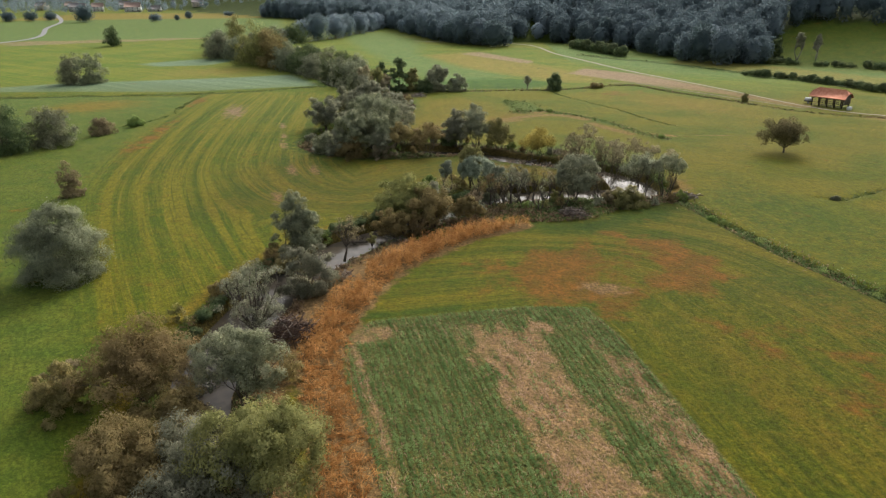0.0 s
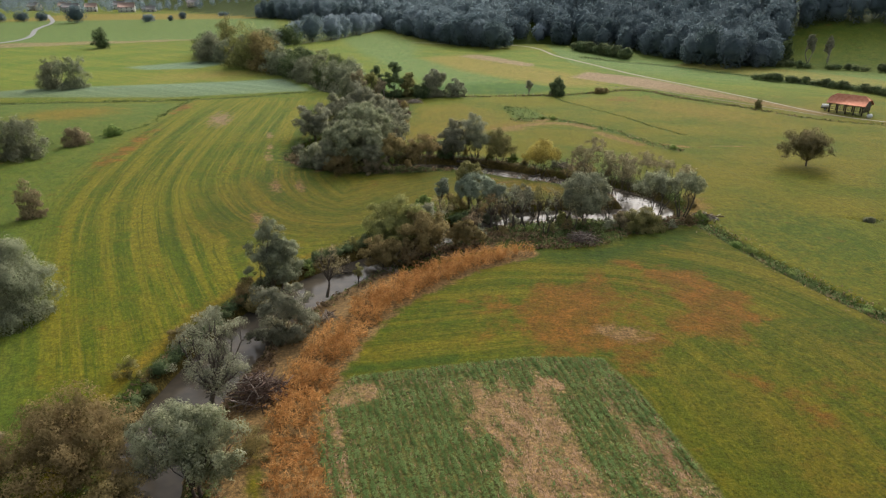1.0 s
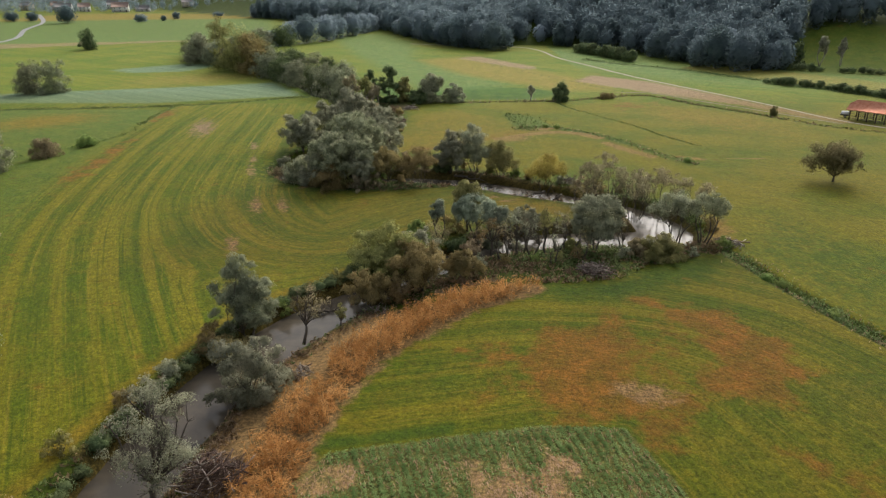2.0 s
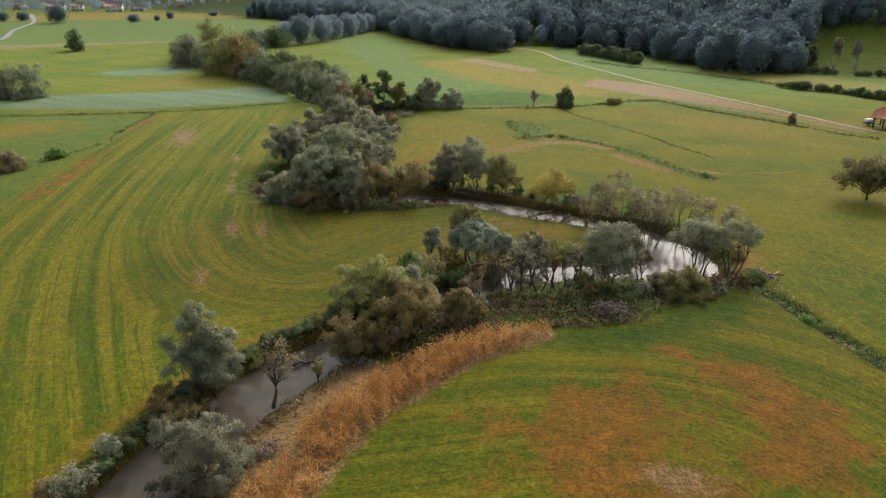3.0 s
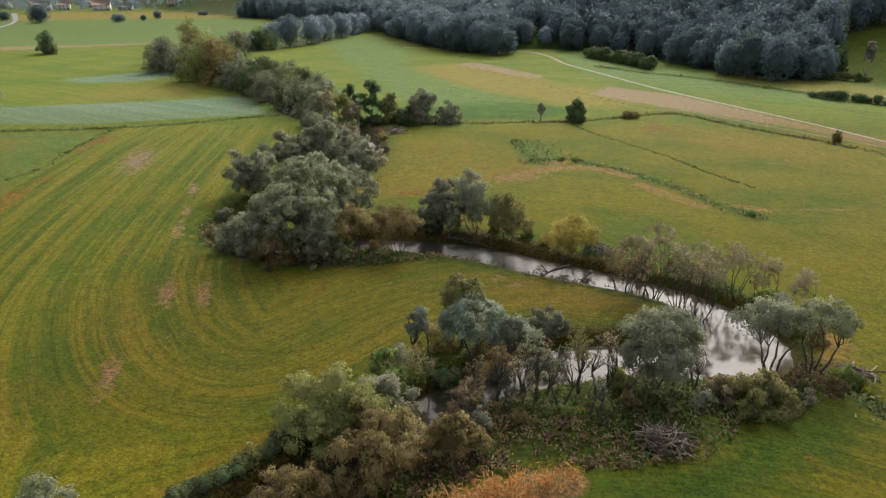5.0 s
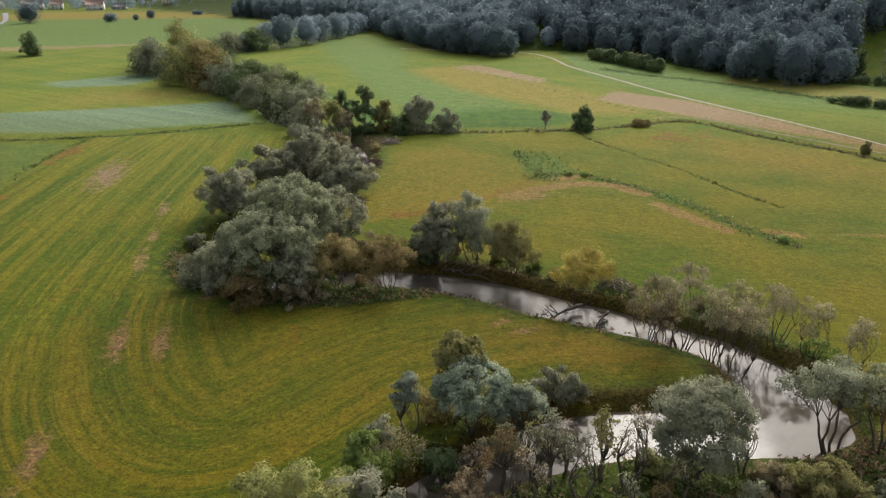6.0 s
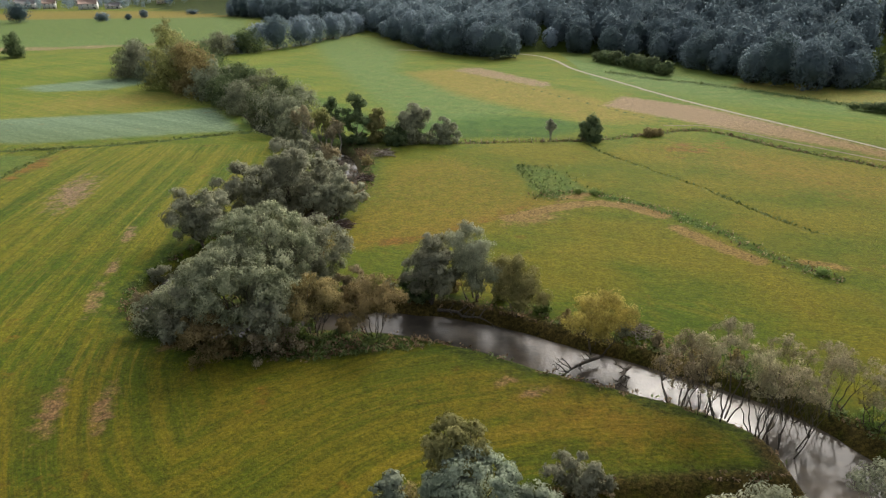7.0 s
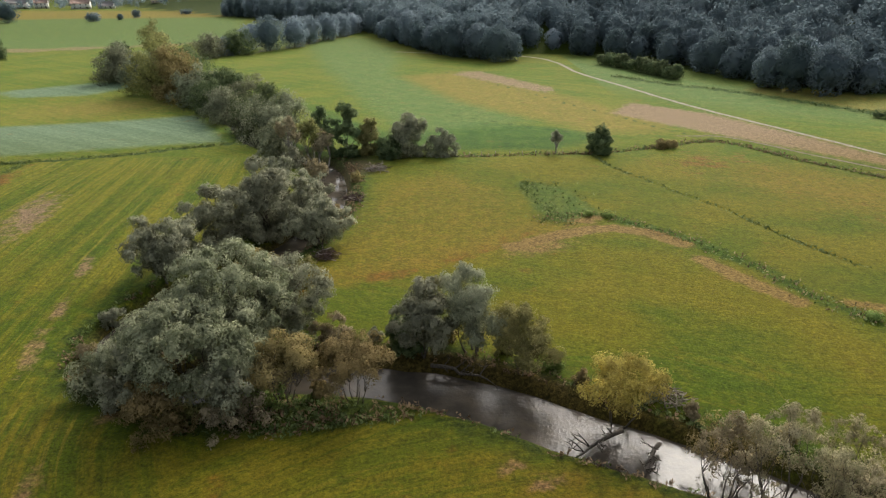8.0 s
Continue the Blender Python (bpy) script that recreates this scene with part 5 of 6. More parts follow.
# ---------------------------------------------------------------- trees farther up the river and alone in the fields
FIELD = [
    ("willow_tree", -33, 262, 9.0, 9.0, "silver", "rounded grey willow at the field boundary", 2600),
    ("birch_tree", -25, 262, 11.0, 6.5, "olive", "half-bare birch with pale stems", 1000),
    ("birch_tree", -28.6, 257.4, 10.0, 5.0, "tawny", "half-bare birch with pale stems", 520),
    ("birch_tree", -21.6, 258.6, 9.4, 5.0, "tawny", "half-bare birch with pale stems", 460),
    ("dead_tree", -104.6, 185.6, 9.0, 4.6, "grey", "bare dead tree with bleached branches at the field edge", 40),
    ("spruce_tree", -24, 271, 9.8, 5.0, "dark", "dark conifer at the field boundary", 1800),
    ("alder_tree", -17.5, 262, 11.8, 6.5, "dark", "dark green alder beside the fence line", 2600),
    ("alder_tree", -12.5, 264, 9.0, 6.0, "olive", "olive alder beside the fence line", 2200),
    ("shrub", -8, 262, 4.6, 7.5, "dark", "dark thicket beside the fence line", 2000),
    ("alder_tree", -3.2, 263, 11.2, 8.0, "grey", "rounded grey-green alder by the fence line", 3000),
    ("alder_tree", 4.0, 262.5, 6.8, 5.6, "grey", "small grey alder by the fence line", 1500),
    ("birch_tree", 29.4, 264.6, 5.4, 3.2, "grey", "slim bare young birch by the fence", 350),
    ("lone_tree", 40, 265.8, 6.5, 6.4, "dark", "compact dark green tree by the fence", 2400),
    ("shrub", 55.5, 270, 2.4, 5.0, "brown", "low brown bush by the ditch", 700),
    ("oak_tree", 80, 166.5, 8.4, 9.0, "oak", "lone spreading oak in the meadow", 3600),
    ("sapling", 99, 239.5, 2.9, 2.6, "olive", "small bush beside the ploughed strip", 350),
    ("shrub", 74.0, 129.6, 1.0, 1.9, "dusk", "low dark bush at the end of a meadow ditch", 400),
    ("willow_tree", -54, 92, 10.4, 10.6, "dusk", "lone dense grey-green willow in the meadow", 15000),
    ("willow_tree", -72.5, 131.5, 6.8, 4.4, "red", "slim reddish-brown tree in the meadow", 1500),
    ("willow_tree", -99, 176, 10.5, 10.5, "dusk", "twiggy grey willow at the field edge", 4200),
    ("willow_tree", -106, 168, 12.5, 10.0, "dark", "dark willow clump at the field edge", 4200),
    ("willow_tree", -114, 172, 12.0, 11.0, "grey", "twiggy grey willow at the field edge", 3800),
    ("shrub", -92.5, 189, 5.0, 6.0, "red", "reddish hedge bush at the field edge", 1300),
    ("shrub", -88.0, 200, 3.0, 4.0, "green", "small round bush at the field edge", 700),
    ("willow_tree", -147, 284, 11.4, 9.0, "grey", "grey-green twin willow alone in the meadow", 2400),
    ("willow_tree", -139, 284, 10.6, 8.5, "grey", "grey-green twin willow alone in the meadow", 2200),
    ("lone_tree", -199, 440, 11.0, 10.0, "dark", "lone dark tree on a short trunk", 1400),
    ("birch_tree", 168, 352, 13.0, 4.6, "grey", "slim half-bare tree on the sloping meadow", 500),
    ("birch_tree", 176, 350, 12.0, 4.2, "grey", "slim half-bare tree on the sloping meadow", 450),
    ("alder_tree", 160, 356, 11.0, 6.0, "dark", "dark tree on the sloping meadow", 900),
    ("alder_tree", 206, 318, 7.0, 8.0, "dark", "dark rounded tree on the sloping meadow", 900),
    ("willow_tree", -38, 276, 12.8, 10.5, "grey", "tall grey willow in the river line", 2600),
    ("willow_tree", -46, 287, 10.6, 10.0, "dark", "rounded willow in the river line", 2200),
    ("willow_tree", -55, 299, 8.6, 10.0, "grey", "rounded willow in the river line", 1900),
    ("willow_tree", -62, 309, 10.0, 10.5, "dark", "rounded willow in the river line", 1900),
    ("willow_tree", -70, 322, 10.0, 11.5, "grey", "rounded willow in the river line", 1900),
    ("willow_tree", -80, 334, 15.5, 15.0, "brown", "large brown-crowned tree in the river line", 2800),
    ("willow_tree", -89, 345, 16.5, 15.5, "olive", "large brown-crowned tree in the river line", 2800),
    ("willow_tree", -92, 362, 14.0, 14.0, "grey", "grey-green tree in the river line", 2200),
    ("willow_tree", -104, 370, 12.5, 13.0, "grey", "grey-green tree in the river line", 2000),
    ("willow_tree", -114, 373, 12.0, 12.0, "grey", "grey-green tree in the river line", 1800),
    ("willow_tree", -35, 286, 9.6, 8.5, "grey", "grey-green tree in the river line", 1700),
    ("willow_tree", -42, 296, 11.4, 9.5, "dark", "dark grey-green tree in the river line", 1900),
    ("willow_tree", -50, 310, 10.6, 9.5, "grey", "grey-green tree in the river line", 1700),
    ("willow_tree", -60, 321, 11.4, 10.0, "dark", "dark grey-green tree in the river line", 1700),
    ("willow_tree", -71, 334, 13.0, 11.5, "grey", "grey-green tree in the river line", 1900),
    ("willow_tree", -82, 350, 15.0, 12.5, "dark", "dark grey-green tree in the river line", 1900),
    ("willow_tree", -97, 364, 14.0, 12.0, "oak", "brownish tree in the river line", 1700),
    ("willow_tree", -119, 384, 11.0, 12.0, "grey", "grey-green tree in the river line", 1400),
    ("willow_tree", -126, 402, 10.0, 11.0, "dark", "dark grey-green tree in the river line", 1200),
    ("poplar_tree", -122, 430, 16.5, 13.0, "olive", "tall tree turning brown in the river line", 1500),
    ("willow_tree", -104, 446, 10.5, 14.0, "grey", "grey-green tree in the river line", 1500),
    ("willow_tree", -94, 458, 11.0, 14.0, "dark", "dark tree in the river line", 1500),
]
for i, (name, tx, ty, th, tw, lf, lb, count) in enumerate(FIELD):
    far_off = ty > 240
    conif = name == "spruce_tree"
    bare = name in ("birch_tree", "dead_tree")
    if tx < -30 and ty > 270:
        th, lf = th * 1.12, {"grey": "dusk"}.get(lf, lf)
    tree(name, tx, ty, th, tw * (1.45 if tx < -30 and ty > 270 else 1.15), lf, lb, seed=300 + i, lobes=30 if not far_off else 22, leaves=int(count * 2.0), low=0.14 if name == "oak_tree" else 0.05 if name in ("lone_tree", "alder_tree") else 0.35 if bare else 0.02,
         stems=1 if name in ("oak_tree", "lone_tree", "spruce_tree", "poplar_tree") else 2, size=0.30 if ty < 140 else 0.44 if ty < 230 else 0.56 if ty < 320 else 0.85,
         group="field trees", domes=1 if count > 10000 else 3 if far_off else 0, twigs=7 if name in ("oak_tree", "dead_tree") else 2, bark=PALE_BARK if bare else BARK, lobe=0.2, turn=(i * 53) % 360)


# ---------------------------------------------------------------- woods on the hill and far off
def wood_spots(x0, x1, y0, y1, step, seed):
    rng = np.random.default_rng(seed)
    gx, gy = np.meshgrid(np.arange(x0, x1, step), np.arange(y0, y1, step))
    return gx.ravel() + rng.uniform(-0.45, 0.45, gx.size) * step, gy.ravel() + rng.uniform(-0.45, 0.45, gx.size) * step, rng


PROTO = [far_tree_mesh(900 + k, 1.0, 0.78 if k % 3 else 0.66, 620, 0.085, lobes=15, low=-0.02, cone=(k == 4)) for k in range(6)]


def wood(name, xs, ys, hs, leaf, label, rng, thin=1.0):
    """Many trees nobody could count, as one mesh."""
    out, soft = [], []
    zs = ground_height(xs, ys) if len(xs) else []
    for x, y, h, z in zip(xs, ys, hs, zs):
        p, nv = PROTO[rng.integers(0, 6)]
        if thin < 1.0:
            keep = rng.random(len(p) // 3) < thin
            p, nv = p.reshape(-1, 3, 3)[keep].reshape(-1, 3), nv.reshape(-1, 3, 3)[keep].reshape(-1, 3)
        a = rng.uniform(0, 6.28)
        c, s_ = math.cos(a), math.sin(a)
        fat = rng.uniform(0.85, 1.25)
        out.append(np.stack([(p[:, 0] * c - p[:, 1] * s_) * h * fat + x, (p[:, 0] * s_ + p[:, 1] * c) * h * fat + y, p[:, 2] * h + z - 0.3], 1))
        soft.append(np.stack([nv[:, 0] * c - nv[:, 1] * s_, nv[:, 0] * s_ + nv[:, 1] * c, nv[:, 2]], 1))
    q = np.concatenate(out)
    return tagged(new(name, mesh_of(name, q, tri_faces(len(q) // 3), LEAF[leaf], True, np.concatenate(soft))), label, "woodland", kind="stuff")


wx, wy, wr = wood_spots(-180, 330, 300, 760, 8.2, 5)
hd_ = hill_depth(wx, wy)
keep_ = (hd_ > -1) & (hd_ < 80) & (poly_sd(wx, wy, SLOPE_MEADOW) < 0) & (poly_sd(wx, wy, HOLLOW) < 2) & (wy > 300)
wx, wy, hd_ = wx[keep_], wy[keep_], hd_[keep_]
edge_ = hd_ < 11
# the farther trees take the more strongly hazed leaf colour
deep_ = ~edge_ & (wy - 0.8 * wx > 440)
fore_ = ~edge_ & ~deep_
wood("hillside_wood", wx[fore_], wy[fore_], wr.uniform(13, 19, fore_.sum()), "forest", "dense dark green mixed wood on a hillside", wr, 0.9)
wood("hillside_wood", wx[deep_], wy[deep_], wr.uniform(13, 19, deep_.sum()), "far", "mixed wood on a far hillside, blue-grey haze in its leaf colour", wr, 0.8)


def edge_tree(x, y, h, w, leaf, label, seed, group):
    """A full-crowned tree far off, with its trunk."""
    top = thing("wood_edge_tree", pose(x, y, gz(x, y) - 0.2, 0, 0, seed * 40 % 360), label, "tree", group)
    rng = np.random.default_rng(seed)
    part_of("trunk", Build().tube(bowed(rng, (0, 0, 0), (0, 0, h * 0.55), 4, 0.05), np.linspace(0.3, 0.12, 4), 6).mesh("trunk", BARK), top)
    q, soft = far_tree_mesh(seed, h, w, int(min(9 * w * h, 2200)), 1.05, low=-0.04, lobes=24)
    part_of("crown", mesh_of("crown", q, tri_faces(len(q) // 3), LEAF[leaf], True, soft), top)
    return top


er = np.random.default_rng(8)
for k, (x, y) in enumerate(zip(wx[edge_], wy[edge_])):
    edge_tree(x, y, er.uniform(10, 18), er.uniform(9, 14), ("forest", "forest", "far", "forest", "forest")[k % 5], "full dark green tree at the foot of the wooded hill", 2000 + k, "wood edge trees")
for k, (x, y, h, w) in enumerate(((27, 431, 15.5, 17), (20, 440, 16, 15), (34, 436, 12, 12), (128, 341, 17, 16), (121, 350, 19, 16), (136, 350, 18, 15), (116, 357, 14, 13), (142, 343, 12, 11),
                                   (-83, 476, 17.5, 18), (-94, 482, 13, 15), (-74, 492, 16, 17), (-70, 512, 15, 16), (-62, 530, 15, 16), (-58, 552, 14, 15), (-54, 575, 14, 15), (-100, 462, 11, 13))):
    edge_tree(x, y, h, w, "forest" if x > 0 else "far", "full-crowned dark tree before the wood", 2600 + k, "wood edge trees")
# far belt round the village
fx, fy, fr = wood_spots(-760, 260, 700, 1150, 15, 6)
belt = (fy > 800 - 0.12 * fx + 40 * np.sin(fx / 60)) & (fr.random(fx.size) < 0.62) & (poly_sd(fx, fy, [(-420, 690), (-165, 735), (-150, 830), (-400, 850)]) < 0) & ~((fx > -215) & (fx < -90) & (fy < 1010) & (fy > 900))
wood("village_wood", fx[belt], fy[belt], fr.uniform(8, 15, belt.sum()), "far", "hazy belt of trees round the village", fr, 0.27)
fx, fy, fr = wood_spots(-480, -300, 430, 700, 10, 7)
belt = (line_dist(fx, fy, ROAD)[0] > 16) & (fx < -290 - (fy - 430) * 0.35) & (fr.random(fx.size) < 0.5) & (fy < 560)
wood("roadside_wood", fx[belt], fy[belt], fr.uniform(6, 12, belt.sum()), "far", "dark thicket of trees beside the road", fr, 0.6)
for k, (x, y, h, w) in enumerate(((-266, 681, 7, 13), (-252, 697, 5, 6), (-250, 724, 7, 8), (-225, 772, 4, 13), (-324, 667, 15, 20), (-385, 690, 9, 14), (-400, 680, 9, 14), (-372, 700, 8, 12), (-300, 470, 13, 14), (-310, 480, 14, 14))):
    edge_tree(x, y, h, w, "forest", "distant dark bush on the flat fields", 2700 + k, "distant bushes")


# ---------------------------------------------------------------- tracks, hedges, buildings
def ribbon(name, line, lift, mat, label, category):
    t = np.gradient(line[:, :2], axis=0)
    t /= np.linalg.norm(t, axis=1, keepdims=True) + 1e-9
    v, f = [], []
    for i, (p, d) in enumerate(zip(line, t)):
        for k in (-1, 0, 1):
            w = p[2] * (1 + 0.12 * math.sin(i * 1.7 + k))
            q = (p[0] - d[1] * k * w, p[1] + d[0] * k * w)
            v.append((*q, gz(*q) + lift))
    for i in range(len(line) - 1):
        for k in (0, 1):
            f.append((i * 3 + k + 1, i * 3 + k, i * 3 + k + 3, i * 3 + k + 4))
    return tagged(new(name, mesh_of(name, v, f, mat, True)), label, category, kind="structure")


EARTH = plain_material("trodden_earth", (0.16, 0.125, 0.085), (0.27, 0.22, 0.155), 0.6, 0.95, 0.3)
GRAVEL = plain_material("pale_gravel", (0.25, 0.22, 0.16), (0.40, 0.355, 0.28), 0.8, 0.95, 0.3)
ASPHALT = plain_material("worn_pale_asphalt", (0.22, 0.22, 0.22), (0.32, 0.32, 0.31), 0.5, 0.9, 0.2)
ribbon("track", TRACK, 0.10, GRAVEL, "pale gravel farm track across the fields", "track")
ribbon("lane", LANE, 0.07, EARTH, "narrow brown earth lane beside a ditch", "track")
ribbon("road", ROAD, 0.25, ASPHALT, "pale country road across the valley", "road")


def hedge(name, line, h, w, leaf, label, seed, gap=0.1):
    """A row of hedge bushes, each a thing."""
    rng = np.random.default_rng(seed)
    s = 0.0
    for a, b in zip(line[:-1], line[1:]):
        s += np.hypot(*(b - a)[:2])
        if s < w * 0.42:
            continue
        s = 0.0
        if rng.random() < gap:
            continue
        hh, ww = h * rng.uniform(0.6, 1.25), w * rng.uniform(0.8, 1.3)
        top = thing(name, pose(b[0] + rng.normal() * 0.4, b[1] + rng.normal() * 0.4, gz(b[0], b[1]) - 0.1, 0, 0, rng.uniform(0, 360)), label, "bush", "hedge bushes")
        k = max(0.22, hh * 0.16)
        q, soft = far_tree_mesh(int(rng.integers(1e6)), hh, ww, int(280 + 160 * hh), k, low=0.0, lobes=7)
        part_of("crown", mesh_of("crown", q, tri_faces(len(q) // 3), LEAF[leaf], True, soft), top)
        b_ = Build()
        for j in range(3):
            d = unit(rng, 1)[0]
            b_.tube(bowed(rng, (0, 0, 0), (d[0] * ww * 0.25, d[1] * ww * 0.25, hh * 0.7), 4, 0.1), np.linspace(0.04, 0.012, 4), 4)
        part_of("stems", b_.mesh("stems", BARK), top)


hedge("hedge_bush", smooth_line([(124, 306), (133, 298), (142, 288), (151, 270), (158, 255), (170, 240)], 2), 2.8, 4.5, "dark", "dark hedge bush along a field terrace", 31, 0.05)
hedge("bank_bush", smooth_line([(-31.0, 70), (-30.6, 77), (-29.6, 85), (-27.8, 92), (-25.0, 101), (-20.2, 109.8), (-14.6, 116.6), (-8.6, 122.8)], 1.0), 1.2, 2.4, "dark", "low dark bush on the steep river bank", 39, 0.15)
hedge("ditch_bush", DITCH_R, 1.1, 2.2, "green", "low green bush in the drainage ditch", 32, 0.75)
hedge("ditch_bush", smooth_line([(-110, 173), (-98, 191), (-85, 210), (-86, 236)], 3), 1.2, 3.0, "green", "low bush along the field ditch", 34, 0.8)
hedge("ditch_bush", WEEDS, 0.9, 2.4, "green", "low green bush in a meadow gully", 35, 0.88)
hedge("hedge_bush", smooth_line([(71, 424), (77, 410), (84, 393), (91, 376)], 2), 5.6, 7.0, "dark", "tall dark hedge below the wooded hill", 38, 0.0)
hedge("hedge_bush", smooth_line([(150, 346), (165, 338), (185, 326), (210, 306)], 3), 3.0, 5.0, "dark", "dark thicket below the sloping meadow", 36, 0.1)


def fence_post(x, y, k):
    rng = np.random.default_rng(k)
    top = thing("fence_post", pose(x, y, gz(x, y) - 0.2, rng.normal() * 3, rng.normal() * 3, k * 31), "grey weathered wooden fence post by the ditch", "post", "fence posts")
    b = Build().tube([(0, 0, 0), (0.01, 0, 0.8), (0, 0.01, 1.45)], [0.075, 0.07, 0.06], 7).tube([(0, 0.01, 1.45), (0, 0.01, 1.53)], [0.06, 0.02], 7)
    part_of("stake", b.mesh("stake", DEADWOOD), top)


fl = smooth_line([(7, 261), (20, 262.4), (37, 263.8)], 1.0)
for k in range(0, len(fl), 3):
    fence_post(fl[k][0], fl[k][1], k)


def hay_barn(x, y, turn):
    """Open hayrack barn: posts, tiled saddle roof with clipped gables, boarded gable walls, loft rails."""
    top = thing("hay_barn", pose(x, y, gz(x, y), 0, 0, turn), "open timber hay barn with a red tiled roof", "barn")
    L_, W_, eave, ridge = 10.2, 5.6, 3.1, 5.4
    for sx in np.linspace(-L_ / 2 + 0.4, L_ / 2 - 0.4, 5):
        for sy in (-1, 1):
            part_of("post", Build().box((0.28, 0.28, eave + 0.1), (sx, sy * (W_ / 2 - 0.35), eave / 2)).mesh("post", BEAM, False), top)
            part_of("brace", Build().box((0.12, 0.14, 1.3), (sx + 0.42, sy * (W_ / 2 - 0.35), eave - 0.45), (0, 42, 0)).mesh("brace", BEAM, False), top)
        part_of("tie_beam", Build().box((0.2, W_, 0.24), (sx, 0, eave)).mesh("tie_beam", BEAM, False), top)
    for sy in (-1, 1):
        part_of("wall_plate", Build().box((L_, 0.22, 0.22), (0, sy * (W_ / 2 - 0.35), eave + 0.2)).mesh("wall_plate", BEAM, False), top)
        for k in range(4):
            part_of("rail", Build().box((L_ - 0.8, 0.07, 0.12), (0, sy * (W_ / 2 - 0.3), 0.6 + 0.6 * k)).mesh("rail", BOARDS, False), top)
    # roof slopes with clipped ends
    for sy in (-1, 1):
        b = Build()
        o, clip = 0.5, 1.5
        for lift in (0, 0.16):
            for p in ((-L_ / 2 - o, sy * (W_ / 2 + o), eave - 0.25), (L_ / 2 + o, sy * (W_ / 2 + o), eave - 0.25), (L_ / 2 + o, sy * W_ * 0.22, ridge - 1.05), (L_ / 2 - clip + o, 0, ridge),
                      (-L_ / 2 + clip - o, 0, ridge), (-L_ / 2 - o, sy * W_ * 0.22, ridge - 1.05)):
                b.v.append(Vector(p) + Vector((0, 0, lift)))
        b.f += [tuple(range(6)), tuple(range(11, 5, -1))] + [(k, (k + 1) % 6, 6 + (k + 1) % 6, 6 + k) for k in range(6)]
        part_of("roof_slope", b.mesh("roof_slope", TILE, False), top, "red clay tiles")
    for sx in (-1, 1):
        b = Build()
        for lift in (0, 0.16):
            for p in ((sx * (L_ / 2 + 0.5), -W_ * 0.22, ridge - 1.05), (sx * (L_ / 2 + 0.5), W_ * 0.22, ridge - 1.05), (sx * (L_ / 2 - 1.0), 0, ridge)):
                b.v.append(Vector(p) + Vector((0, 0, lift + 0.01)))
        b.f += [(0, 1, 2), (5, 4, 3), (0, 1, 4, 3), (1, 2, 5, 4), (2, 0, 3, 5)]
        part_of("roof_hip", b.mesh("roof_hip", TILE, False), top, "red clay tiles")
        # boarded gable, board by board
        n = 16
        for k in range(n):
            yy = -W_ / 2 + 0.3 + (W_ - 0.6) * (k + 0.5) / n
            hh = min(ridge - 1.0, eave + (1 - abs(yy) / (W_ / 2)) * (ridge - eave)) - 0.1
            z0 = 1.0 if sx > 0 else 2.2
            part_of("gable_board", Build().box((0.05, (W_ - 0.6) / n - 0.02, hh - z0), (sx * (L_ / 2 - 0.1), yy, (hh + z0) / 2)).mesh("gable_board", BOARDS, False), top)
    part_of("loft_floor", Build().box((L_ - 0.9, W_ - 0.9, 0.12), (0, 0, eave - 0.35)).mesh("loft_floor", BOARDS, False), top)


hay_barn(122.8, 230.0, -50)


def trailer(x, y, turn):
    top = thing("farm_trailer", pose(x, y, gz(x, y), 0, 0, turn), "small white-covered farm trailer beside the barn", "trailer")
    part_of("bed", Build().box((2.6, 1.5, 0.35), (0, 0, 0.75)).mesh("bed", BEAM, False), top)
    b = Build().box((2.5, 1.45, 0.8), (0, 0, 1.33), taper=0.86)
    part_of("cover", b.mesh("cover", WHITE_PAINT, False), top, "white cover")
    for sy in (-1, 1):
        wheel = part_of("wheel", Build().tube([(0, sy * 0.76, 0.36), (0, sy * 1.0, 0.36)], [0.09, 0.09], 10).mesh("wheel", BEAM), top)
        part_of("tyre", Build().tube([(0, sy * 0.79, 0.36), (0, sy * 0.82, 0.36), (0, sy * 0.95, 0.36), (0, sy * 0.98, 0.36)], [0.3, 0.36, 0.36, 0.3], 16).mesh("tyre", RUBBER), wheel)
        part_of("rim", Build().tube([(0, sy * 0.985, 0.36), (0, sy * 0.995, 0.36)], [0.2, 0.17], 12).mesh("rim", WHITE_PAINT), wheel)
    part_of("drawbar", Build().tube([(1.3, 0, 0.62), (2.5, 0, 0.4)], [0.05, 0.05], 6).mesh("drawbar", BEAM), top)


trailer(118.6, 235.6, -30)


def bale(x, y):
    top = thing("wrapped_bale", pose(x, y, gz(x, y), 0, 0, 30), "white wrapped bale by the barn wall", "bale")
    b = Build().tube([(-0.6, 0, 0.6), (-0.52, 0, 0.6), (0.52, 0, 0.6), (0.6, 0, 0.6)], [0.5, 0.6, 0.6, 0.5], 18)
    part_of("wrap", b.mesh("wrap", WHITE_PAINT), top)


bale(125.0, 222.4)


